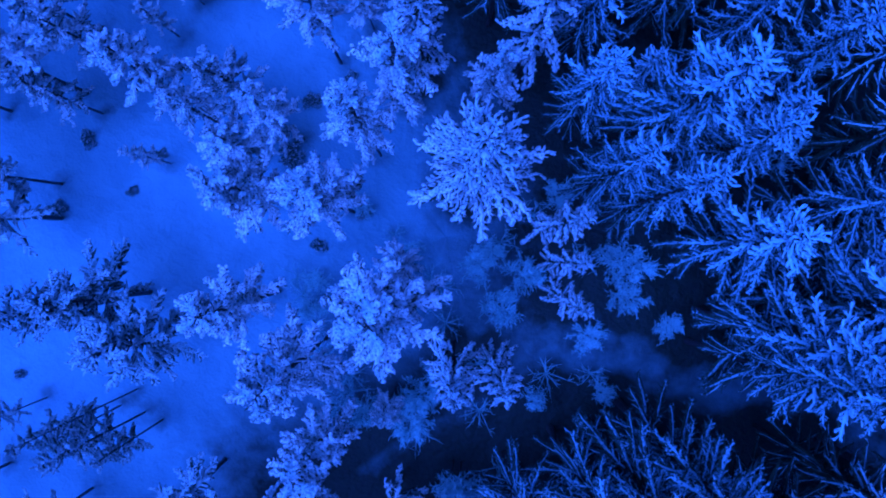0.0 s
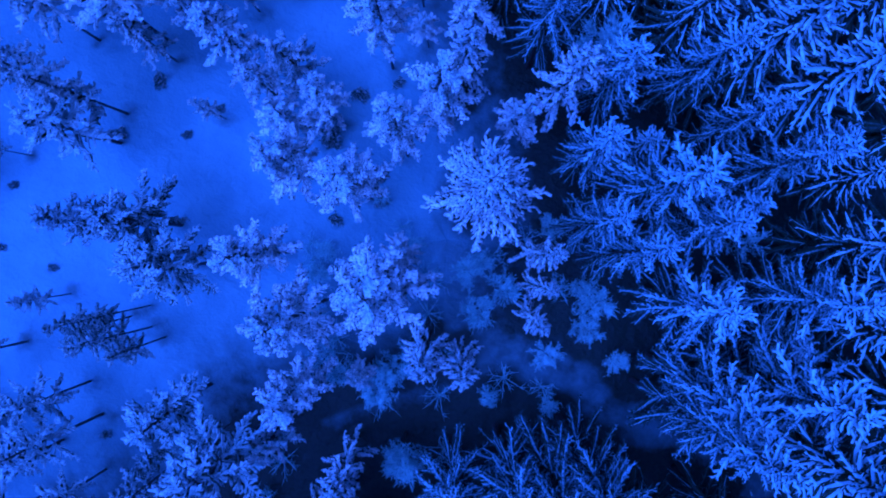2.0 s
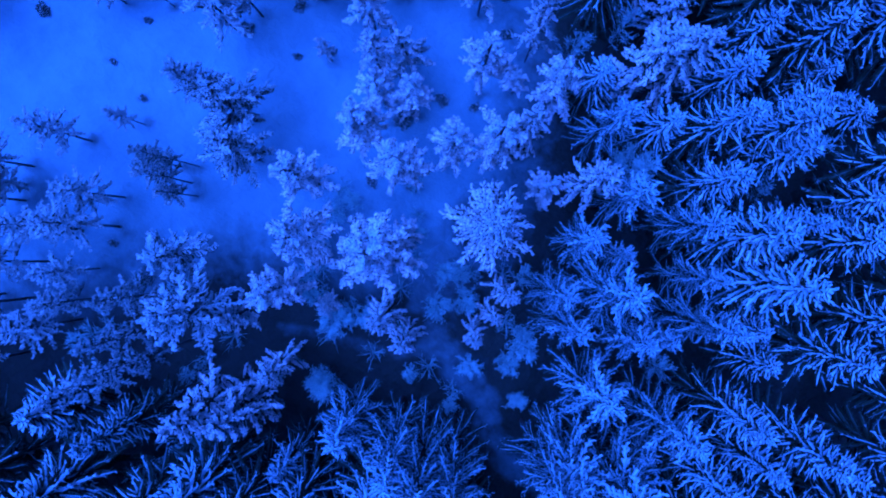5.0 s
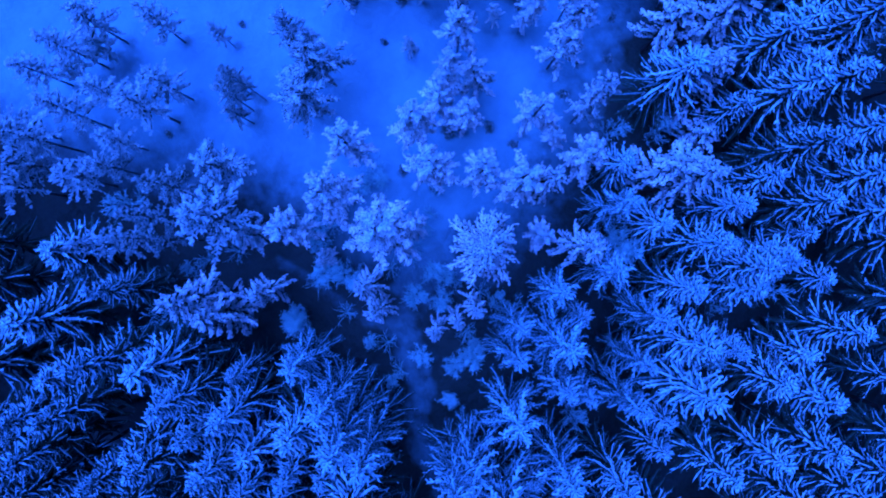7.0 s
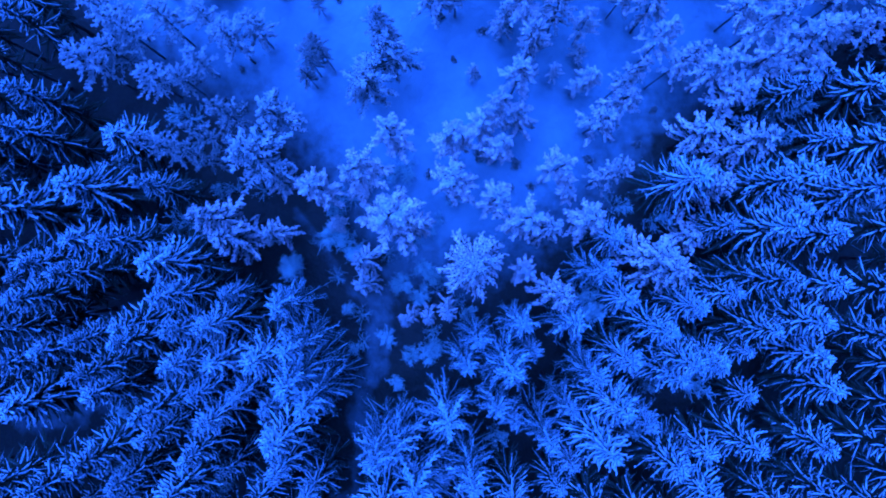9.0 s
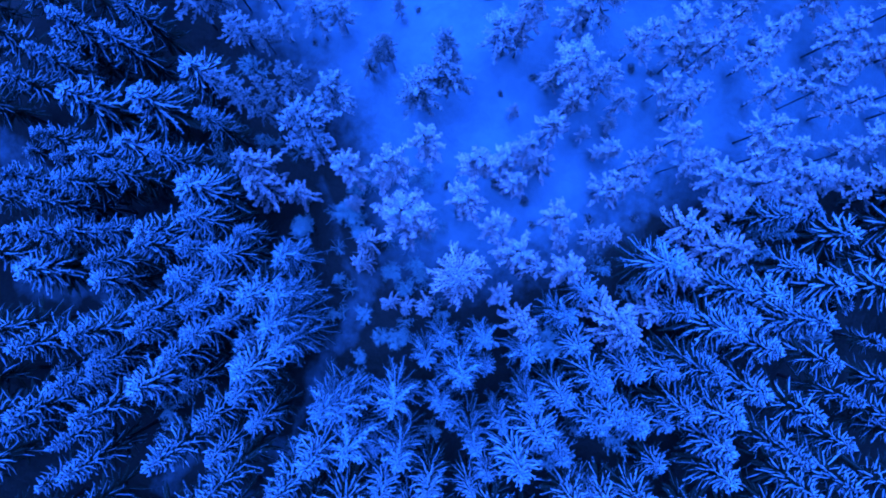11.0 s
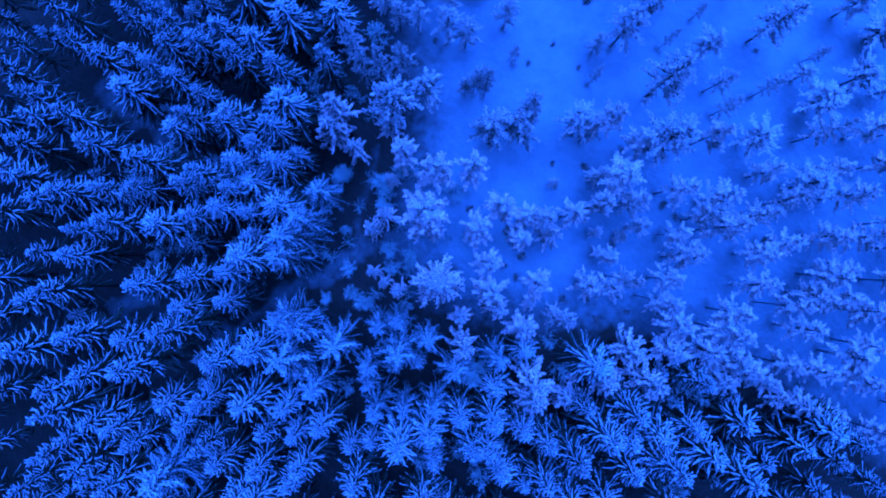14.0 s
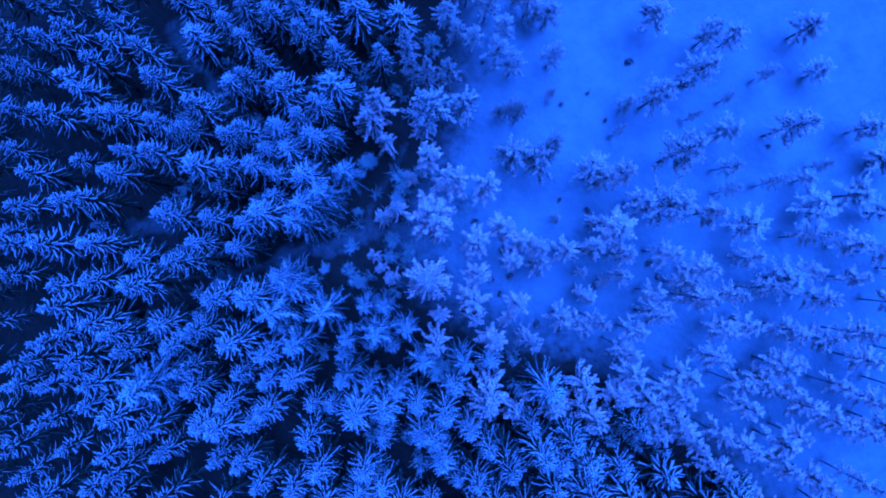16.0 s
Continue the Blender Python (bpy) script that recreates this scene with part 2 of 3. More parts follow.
            shape.spike(at(s) + way.normalized() * l2 * rng.uniform(0.25, 0.85), shoot.normalized(), rng.uniform(0.08, 0.17), 0.028, snow if snowy and rng.random() < 0.6 else 2)
    fringe = 0 if far else int(length * (1.4, 1.9, 8)[level])
    for i in range(fringe):
        s = 0.1 + 0.88 * (i + rng.random()) / fringe
        way = toward(s) * rng.uniform(0.2, 0.9) + side * (1 if i % 2 else -1) * rng.uniform(0.5, 0.9) + Vector((0, 0, rng.uniform(-0.3, 0.3)))
        k = rng.random()
        shape.spike(at(s) + Vector((0, 0, 0.03)), way.normalized(), (0.34, 0.3, 0.2)[level] * (0.5 + 0.5 * min(1, length / 1.5)) * rng.uniform(0.6, 1.25), (0.07, 0.05, 0.03)[level], snow if k < (0.0, 0.0, 0.04)[level] + 0.5 * lying else 2 if k < (0.55, 0.6, 0.85)[level] else 0)


def spruce_boughs(rng, level, load):
    """The seats of a spruce's boughs, from the top down: height, turn, length, down, snow."""
    rows, z, turn = [], 19.8, rng.uniform(0, 6)
    while z > (5.5, 5.0, 5.0)[level]:
        down = 1 - z / 20.0
        reach = 2.05 * min(1.0, (down * 2.4 + 0.02) ** 0.72) * (1.0 if down < 0.62 else 1.0 - (down - 0.62) * 0.9)
        count = (9, 8, 5)[level] if down < 0.5 else (6, 6, 4)[level]
        for k in range(count):
            turn += 2 * math.pi / count + rng.uniform(-0.3, 0.3)
            # snow thins down the tree in place of the shade on lower boughs
            rows.append((z + rng.uniform(-0.25, 0.25), turn, reach * rng.uniform(0.62, 1.22) + 0.12, down, load * max((0.1, 0.1, 0.08)[level], 1.6 - (2.9, 2.9, 2.7)[level] * down) * rng.uniform(0.7, 1.2)))
        z -= (0.36 + (0.42, 0.42, 0.46)[level] * min(1, down * 3) + max(0.0, down - 0.5) * (1.2, 0.9, 0.0)[level]) * (1.2, 1.05, 1.0)[level]
    return rows


def spruce_trunk(seed):
    trunk = Shape()
    girth = [0.26, 0.2, 0.17, 0.14, 0.1, 0.05, 0.0]
    trunk.tube([Vector((0.06 * math.sin(z * 0.5 + seed), 0.05 * math.cos(z * 0.4), z)) for z in (-0.4, 0.6, 3, 7, 12, 17, 20)], girth, girth, 6)
    return trunk.mesh("spruce_trunk", (BARK,))


def spruce_meshes(seed, level, load=1.0, far=False):
    """A snow-laden spruce 20 m high and 4 m wide, for the distance: trunk and crown. level: 1 further off, 0 far."""
    rng = random.Random(seed)
    crown = Shape()
    for z, turn, length, down, lying in spruce_boughs(rng, level, load):
        if not far or (down < 0.72 and rng.random() < 0.7):
            bough(rng, crown, Vector((0, 0, z)), turn, length, down, level, lying, 1.0, far)
    return ("trunk", spruce_trunk(seed), None), ("crown", crown.mesh("spruce_crown", (NEEDLES, SNOW_SPRUCE, RIME, SHADED_SNOW)), None)


def bough_mesh(seed, length, down, lying, fat=1.0, snow=SNOW_SPRUCE):
    shape = Shape()
    bough(random.Random(seed), shape, Vector((0, 0, 0)), 0.0, length, down, 2, lying, fat)
    return shape.mesh("bough", (NEEDLES, snow, RIME, SHADED_SNOW if snow is SNOW_SPRUCE else snow))


# boughs of the near spruces by their height on the tree: (length, down, meshes)
BOUGHS = [(length, down, [bough_mesh(900 + 10 * i + k, length, down, max(0.12, 1.15 - 1.7 * down) * f, 0.86) for k, f in enumerate((0.8, 1.0, 1.15, 0.9, 1.3))])
          for i, (length, down) in enumerate(((0.35, 0.03), (0.8, 0.1), (1.3, 0.22), (1.8, 0.4), (2.0, 0.6)))]


# the same, blunt and white with snow, on the small spruces along the stand's edge
LADEN, STAR = [[(length, down, [bough_mesh(960 + 10 * i + k, length, down, 1.3 - 0.9 * down, fat, SNOW_PINE) for k in range(4)])
         for i, (length, down) in enumerate(((0.4, 0.03), (0.8, 0.1), (1.3, 0.22), (1.7, 0.4)))] for fat in (1.75, 1.15)]


def spruce_pieces(seed, load, kinds_of_bough=BOUGHS):
    """A near spruce: trunk and single boughs, each with its place on the tree."""
    rng = random.Random(seed)
    rows = [("trunk", spruce_trunk(seed), None)]
    seats = spruce_boughs(rng, 2, load)
    if kinds_of_bough is STAR:
        seats += [(z, turn, length * 0.72, down, lying) for z, turn, length, down, lying in spruce_boughs(rng, 2, load)]
    for z, turn, length, down, lying in seats:
        if kinds_of_bough is not BOUGHS and rng.random() < (0.35 if kinds_of_bough is LADEN else 0.08):
            continue
        long, _, kinds = min(kinds_of_bough, key=lambda row: abs(row[1] - down))
        f = length / long
        rows.append(("bough", rng.choice(kinds), pose(0, 0, z, 0, 0, math.degrees(turn)) @ Matrix.Diagonal((f, min(1.3, f), min(1.3, f), 1))))
    return rows


def tuft(rng, shape, p, out, size, level, load):
    """A pine's cushion of sprays at a twig's end, lumpy with snow."""
    for k in range((3, 4, 6)[level]):
        way = Vector((rng.uniform(-1, 1), rng.uniform(-1, 1), rng.uniform(-0.5, 0.9))) * 0.9 + out
        finger(rng, shape, p, way.normalized(), size * rng.uniform(0.5, 1.3), size * (0.3, 0.27, 0.2)[level], (1, 1, 2)[level], load * rng.uniform(0.6, 1.15), level == 2 and k % 3 == 0)


def limb(rng, shape, p0, turn, length, s, level, load):
    """A pine's limb, thick with short snowy sprays. s: 0 at the crown's foot, 1 at its top. Slots: needles, snow, bark."""
    out = Vector((math.cos(turn), math.sin(turn), 0))
    side = Vector((-out.y, out.x, 0))
    sway = rng.uniform(-0.25, 0.25) * length

    def at(b):
        return p0 + out * length * b + side * sway * b * b + Vector((0, 0, length * ((0.3 + 0.45 * s) * b - (0.5 - 0.1 * s) * b * b)))

    shape.tube([at(0), at(0.5), at(1)], [0.045, 0.03, 0], [0.045, 0.03, 0], 3, 2)
    n = (3, 4, 6)[level]
    prof = [(0.15, 0.12, 0.1)[level] * rng.uniform(0.5, 1.1) * min(1, 0.4 + length * 0.5) for i in range(n)]
    shape.tube([at(0.25 + 0.75 * i / n) + Vector((0, 0, -0.05)) for i in range(n + 1)], [x * 1.4 for x in prof], prof, 3)
    shape.tube([at(0.2 + 0.8 * i / n) + Vector((0, 0, 0.06)) + side * rng.uniform(-0.06, 0.06) for i in range(n + 1)], [x * load for x in prof], [x * 0.7 * load for x in prof], 4, 1)
    count = int(2 + length * (5, 7, 11)[level])
    for k in range(count):
        b = 0.15 + 0.85 * (k + rng.uniform(0, 0.9)) / count
        fwd = (at(min(1.0, b + 0.1)) - at(b - 0.1)).normalized()
        way = fwd * rng.uniform(0.3, 1.0) + side * (1 if k % 2 else -1) * rng.uniform(0.2, 1.0) + Vector((0, 0, rng.uniform(-0.25, 0.55)))
        way.normalize()
        l2 = (0.2 + 0.22 * length * (1.05 - b)) * rng.uniform(0.6, 1.3) * (1.25, 1.15, 1.0)[level]
        finger(rng, shape, at(b), way, l2, (0.13, 0.11, 0.06)[level] * rng.uniform(0.8, 1.25), (1, 1, 2)[level], load * rng.uniform(0.5, 1.2), level > 0 and k % 2 == 0)
        if level == 2:
            for j in range(2):
                w2 = (way + Vector((rng.uniform(-1, 1), rng.uniform(-1, 1), rng.uniform(-0.4, 0.6)))).normalized()
                shape.spike(at(b) + way * l2 * rng.uniform(0.3, 1.0), w2, rng.uniform(0.1, 0.22), 0.04, rng.choice((0, 1, 1)))
        if level == 2 and l2 > 0.4:
            tuft(rng, shape, at(b) + way * l2 * 0.8, way, 0.22, 1, load)
    tuft(rng, shape, at(1), out, (0.34, 0.32, 0.3)[level], level, load)


class Stem:
    """A pine's slightly bent stem, 14 m high, and the seats of its limbs."""

    def __init__(self, seed, bare):
        self.rng = random.Random(seed)
        self.bare, self.bend = bare, (self.rng.uniform(-0.4, 0.4), self.rng.uniform(-0.4, 0.4))

    def at(self, z):
        k = z / 14
        return Vector((self.bend[0] * k * k * math.cos(k * 2), self.bend[1] * k * k, z))

    def trunk(self):
        trunk = Shape()
        girth = [0.14, 0.11, 0.095, 0.085, 0.07, 0.05, 0]
        trunk.tube([self.at(z) for z in (-0.4, 0.5, 3, 6, 9, 12, 13.8)], girth, girth, 6)
        return trunk.mesh("pine_trunk", (PINE_BARK,))

    def limbs(self, count):
        rng, turn = self.rng, self.rng.uniform(0, 6)
        for i in range(count):
            s = ((i + rng.uniform(0, 0.7)) / count) ** 0.85
            turn += 2.4 + rng.uniform(-0.6, 0.6)
            length = 2.2 * (1 - s) ** 0.7 * (0.6 + 0.4 * min(1, s * 4)) * rng.uniform(0.55, 1.2) + 0.25
            yield self.at(14 * (self.bare + (0.985 - self.bare) * s)), turn, length, s


def pine_meshes(seed, level, bare=0.45, load=1.0, snow=SNOW_PINE):
    """A snowy pine 14 m high and 4 m wide, for the distance: trunk and ragged crown."""
    stem, crown = Stem(seed, bare), Shape()
    for p0, turn, length, s in stem.limbs((30, 32, 30)[level]):
        limb(stem.rng, crown, p0, turn, length, s, level, load)
    for k in range(4):
        tuft(stem.rng, crown, stem.at(14 - 0.15 * k), Vector((0, 0, 0.6)), 0.4, level, load)
    return ("trunk", stem.trunk(), None), ("crown", crown.mesh("pine_crown", (PINE_NEEDLES, snow, BARK)), None)


def limb_mesh(seed, length, s, load, snow=SNOW_PINE):
    shape = Shape()
    limb(random.Random(seed), shape, Vector((0, 0, 0)), 0.0, length, s, 2, load)
    return shape.mesh("limb", (PINE_NEEDLES, snow, BARK))


# limbs of the near pines by their height in the crown: (length, s, meshes)
PINE_LIMBS = [(length, s, [limb_mesh(700 + 10 * i + k, length, s, ld) for k, ld in enumerate((0.9, 1.1, 1.3, 1.0))])
         for i, (length, s) in enumerate(((1.5, 0.1), (1.7, 0.35), (1.2, 0.6), (0.8, 0.8), (0.4, 0.95)))]


THIN_LIMBS = [(length, s, [limb_mesh(800 + 10 * i + k, length, s, ld, THIN_SNOW) for k, ld in enumerate((0.8, 0.9, 1.0))])
              for i, (length, s) in enumerate(((1.5, 0.1), (1.7, 0.35), (1.2, 0.6), (0.8, 0.8), (0.4, 0.95)))]


def pine_pieces(seed, bare, kinds_of_limb=PINE_LIMBS):
    """A near pine: trunk and single limbs, each with its place on the tree."""
    stem = Stem(seed, bare)
    rows = [("trunk", stem.trunk(), None)]
    for p0, turn, length, s in stem.limbs(36):
        long, _, kinds = min(kinds_of_limb, key=lambda row: abs(row[1] - s))
        f = min(1.4, max(0.6, length / long))
        rows.append(("limb", stem.rng.choice(kinds), pose(*p0, 0, 0, math.degrees(turn)) @ Matrix.Scale(f, 4)))
    return rows


def birch_meshes(seed, limbs=30, twigs_each=13):
    """A young leafless birch 8 m high: a thin stem and a haze of frosted twigs."""
    rng = random.Random(seed)
    trunk, twigs = Shape(), Shape()
    trunk.tube([Vector((0.1 * math.sin(z + seed), 0.1 * math.cos(z * 0.8), z)) for z in (-0.3, 1, 3, 5, 7, 8)], [0.08, 0.06, 0.05, 0.035, 0.02, 0], [0.08, 0.06, 0.05, 0.035, 0.02, 0], 5)
    for i in range(limbs):
        s = rng.uniform(0.25, 0.98)
        a = rng.uniform(0, 2 * math.pi)
        p = Vector((0.1 * math.sin(8 * s + seed), 0.1 * math.cos(6.4 * s), 8 * s))
        out = Vector((math.cos(a), math.sin(a), rng.uniform(0.5, 1.0))).normalized()
        length = (1.9 * (1.1 - s) + 0.5) * rng.uniform(0.7, 1.2)
        end = p + out * length
        twigs.tube([p, p + out * length * 0.5 + Vector((0, 0, 0.08)), end], [0.03, 0.022, 0], [0.03, 0.022, 0], 3)
        for k in range(twigs_each):
            b = rng.uniform(0.25, 1.0)
            q = p + (end - p) * b
            way = (out + Vector((rng.uniform(-1, 1), rng.uniform(-1, 1), rng.uniform(-0.5, 0.8)))).normalized()
            l2 = rng.uniform(0.3, 0.75)
            twigs.tube([q, q + way * l2 * 0.5, q + way * l2 + Vector((0, 0, -0.06))], [0.028, 0.024, 0], [0.028, 0.024, 0], 3)
            for _ in range(2):
                w2 = (way + Vector((rng.uniform(-1, 1), rng.uniform(-1, 1), rng.uniform(-0.6, 0.6)))).normalized()
                q2 = q + way * l2 * rng.uniform(0.3, 0.9)
                twigs.spike(q2, w2, 0.32, 0.028)
    return ("trunk", trunk.mesh("birch_trunk", (BARK,)), None), ("crown", twigs.mesh("birch_crown", (FROST,)), None)


def bush_meshes(seed):
    """A low dark juniper, a metre across: a rounded cushion of short sprays, dusted with snow."""
    rng = random.Random(seed)
    shape = Shape()
    for i in range(420):
        a = rng.uniform(0, 2 * math.pi)
        edge = 0.5 + 0.16 * math.sin(2 * a + seed) + 0.1 * math.sin(5 * a + 2 * seed)
        r = edge * math.sqrt(rng.random())
        p = Vector((r * math.cos(a), r * math.sin(a), 0.5 * (1 - (r / edge) ** 2 * 0.8) * rng.uniform(0.5, 1.0)))
        way = Vector((math.cos(a) * rng.uniform(0.1, 1), math.sin(a) * rng.uniform(0.1, 1), rng.uniform(0.1, 0.9))).normalized()
        shape.spike(p, way, rng.uniform(0.08, 0.22), 0.035, rng.choice((0, 1, 1, 2, 2)))
    for i in range(14):
        a, r = rng.uniform(0, 2 * math.pi), rng.uniform(0, 0.4)
        shape.tube([Vector((0, 0, -0.1)), Vector((r * math.cos(a) * 0.6, r * math.sin(a) * 0.6, 0.25)), Vector((r * math.cos(a), r * math.sin(a), 0.5))], [0.03, 0.12, 0], [0.03, 0.12, 0], 3, 0)
    return (("crown", shape.mesh("bush_crown", (PINE_NEEDLES, THIN_SNOW, RIME)), None),)


def shrub_meshes(seed):
    """A bare willow shrub, 2 m across: long thin arching stems with a few twigs, rimed on top."""
    rng = random.Random(seed)
    rows = []
    for i in range(9):
        shape = Shape()
        a = 2 * math.pi * i / 9 + rng.uniform(-0.4, 0.4)
        out, up = Vector((math.cos(a), math.sin(a), 0)), Vector((0, 0, 1))
        side = Vector((-out.y, out.x, 0)) * rng.uniform(-0.4, 0.4)
        reach, high = rng.uniform(0.5, 1.1), rng.uniform(0.8, 1.7)

        def at(k):
            return out * reach * k ** 1.4 + side * k * k + up * high * (k - 0.3 * k * k) - up * 0.05

        shape.tube([at(k / 5) for k in range(6)], [0.03, 0.026, 0.022, 0.018, 0.014, 0], [0.03, 0.026, 0.022, 0.018, 0.014, 0], 4)
        for k in range(6):
            b = rng.uniform(0.35, 0.95)
            way = (out * rng.uniform(0.2, 0.9) + Vector((rng.uniform(-0.9, 0.9), rng.uniform(-0.9, 0.9), rng.uniform(0.0, 0.8)))).normalized()
            l2 = rng.uniform(0.25, 0.6)
            shape.tube([at(b), at(b) + way * l2 * 0.5, at(b) + way * l2 - up * 0.05], [0.016, 0.013, 0], [0.016, 0.013, 0], 3)
        rows.append(("stem", shape.mesh("shrub_stem", (FROST,)), None))
    return rows


# less snow on the far spruces, in place of the lens's edge darkening
SPRUCES = [[spruce_meshes(10 * lv + k, lv, ld * (0.72, 1.0)[lv]) for k, ld in enumerate((1.0, 1.2, 0.85, 1.1, 1.35))] for lv in (0, 1)] + [[spruce_pieces(30 + k, ld) for k, ld in enumerate((1.0, 1.2, 0.9, 1.1, 1.3, 1.05))]]
PINES = [[pine_meshes(10 * lv + k + 40, lv, b, ld) for k, (b, ld) in enumerate(((0.36, 1.0), (0.44, 1.2), (0.32, 1.1), (0.4, 1.3)))] for lv in (0, 1)] + [[pine_pieces(70 + k, b) for k, b in enumerate((0.42, 0.5, 0.38, 0.46, 0.44, 0.4))]]
UNDER_SPRUCES = [spruce_meshes(310 + k, 0, ld, True) for k, ld in enumerate((0.7, 0.85, 0.6))]
FAR_SPRUCES = [spruce_meshes(210 + k, 0, ld, True) for k, ld in enumerate((0.75, 0.9, 0.65, 1.0))]
LADEN_SPRUCES = [spruce_pieces(130 + k, 1.3, LADEN) for k in range(4)]
STAR_SPRUCE = spruce_pieces(143, 1.1, STAR)
THIN_PINES = [[pine_meshes(10 * lv + k + 240, lv, b, 0.85, THIN_SNOW) for k, b in enumerate((0.36, 0.44, 0.32, 0.4))] for lv in (0, 1)] + [[pine_pieces(270 + k, b, THIN_LIMBS) for k, b in enumerate((0.42, 0.5, 0.38))]]
BIRCHES = [birch_meshes(s) for s in (51, 52, 53)]
FAR_BIRCHES = [birch_meshes(s, 24, 8) for s in (54, 55, 56)]
BUSHES = [bush_meshes(s) for s in (61, 62, 63, 64)]
SHRUBS = [shrub_meshes(s) for s in (81, 82, 83)]
pick = random.Random(5)
STANDING = []


def seat(x, y, sx, sz):
    return pose(x, y, relief(x, y), pick.uniform(-1.5, 1.5), pick.uniform(-1.5, 1.5), pick.uniform(0, 360)) @ Matrix.Diagonal((sx, sx, sz, 1))


def plant(name, meshes, x, y, sx, sz, label, category, group):
    """One plant at its place, on the ground, its parts under an empty at its foot."""
    foot = new(name)
    foot.empty_display_size = 0.5
    foot.matrix_basis = seat(x, y, sx, sz)
    for key, me, m in meshes:
        piece = new(key, me)
        piece.parent = foot
        if m is not None:
            piece.matrix_basis = m
        if key == "crown":
            piece["kind"] = "stuff"
    STANDING.append((x, y))
    # radius of the shade painted on the ground round the trunk
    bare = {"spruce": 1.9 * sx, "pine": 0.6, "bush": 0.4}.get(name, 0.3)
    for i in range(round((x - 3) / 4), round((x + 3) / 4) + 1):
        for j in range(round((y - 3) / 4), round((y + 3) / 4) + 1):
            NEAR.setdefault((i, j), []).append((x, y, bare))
    return tagged(foot, label, category, group)


def level_at(x, y):
    r = math.hypot(x, y)
    return 2 if r < 13.5 or (r < 18 and x > 8 and abs(y) < 13) else 1 if r < 22 else 0


def spruce(x, y, h, w):
    if math.hypot(x, y) < 8 and (h < 18 or w > 4.8):
        return laden_spruce(x, y, h, w)
    label = "tall dark spruce, boughs bent under heavy snow" if h > 17 else "young narrow spruce with snow-laden boughs"
    kinds = UNDER_SPRUCES if h < 9.6 and w < 2.7 else FAR_SPRUCES if math.hypot(x, y) > 36 and w < 5.5 else SPRUCES[2 if w > 5.8 else 1 if (h < 13.2 and level_at(x, y) == 2) else level_at(x, y)]
    return plant("spruce", pick.choice(kinds), x, y, w / (4 if level_at(x, y) == 2 else 3.5), h / 20, label, "spruce tree", "spruces of the stand")


def laden_spruce(x, y, h, w):
    return plant("spruce", STAR_SPRUCE if h > 18 and w > 4.8 else pick.choice(LADEN_SPRUCES), x, y, w / 4, h / 20, "spruce at the stand's edge, blunt boughs thick with snow", "spruce tree", "spruces of the stand")


def pine(x, y, h, w, thin=False):
    level = level_at(x, y)
    p, q = plan(x, y)
    # the pines at x < -5, y < -18 imitate lens falloff by darker snow
    thin = thin or (p > 8 and q > 6.5 and x > -20) or (p > 0 and q > 15) or (x < -5 and y < -18)
    label = ("lightly snowed pine" if thin else "snow-crusted pine") + " with a bare trunk and ragged crown" if h > 10 else "small frosted pine standing in the snow"
    return plant("pine", pick.choice((THIN_PINES if thin else PINES)[level]), x, y, w / (4 if level == 2 else (2.9 if thin else 4.1) if level == 1 else (2.75 if thin else 3.6)), h / 14, label, "pine tree", "pines round the clearing")


def thin_pine(x, y, h, w):
    return pine(x, y, h, w, True)


def birch(x, y, h, w):
    return plant("birch", pick.choice(BIRCHES if math.hypot(x, y) < 16 else FAR_BIRCHES), x, y, w / 4, h / 8, "leafless young birch with thin frosted twigs", "birch tree", "young birches")


def bush(x, y, w):
    return plant("bush", pick.choice(BUSHES), x, y, w * 0.6, w * 0.5, "low dark juniper bush in the snow", "bush", "bushes in the snow")


def shrub(x, y, w):
    return plant("shrub", pick.choice(SHRUBS), x, y, w / 2, w / 2, "bare willow shrub with rimed arching stems", "shrub", "bare shrubs")


# ---- the trees, from the middle outwards ----
for x, y, h, w in (
    (1.1, 3.0, 20.2, 5.0), (4.6, 0.8, 17.0, 1.9), (5.3, -0.8, 14.5, 1.6), (5.9, -2.1, 14.8, 1.6), (1.2, -6.2, 17.0, 2.4), (3.2, -6.2, 15.5, 2.3),
    (6.8, 3.2, 19.0, 2.9), (8.5, 2.2, 20.0, 2.9), (5.7, 7.0, 16.2, 3.3), (8.4, 5.5, 21.9, 5.0), (7.8, 8.1, 12.0, 2.2), (5.3, 10.7, 15.1, 3.9),
    (0.9, 12.6, 16.6, 3.4), (7.5, -10.4, 19.3, 4.4), (11.8, 5.2, 16.7, 3.3), (5.0, -12.4, 16.9, 4.1), (9.6, -9.7, 22.5, 4.9), (13.6, 1.3, 14.6, 4.9),
    (11.2, -8.4, 21.5, 4.6), (-2.0, 14.5, 13.2, 3.2), (13.3, 6.4, 14.4, 2.8), (8.6, 12.5, 17.6, 3.4), (14.8, -4.4, 21.5, 4.0), (15.3, -2.6, 17.4, 5.4),
):
    spruce(x, y, h, w)

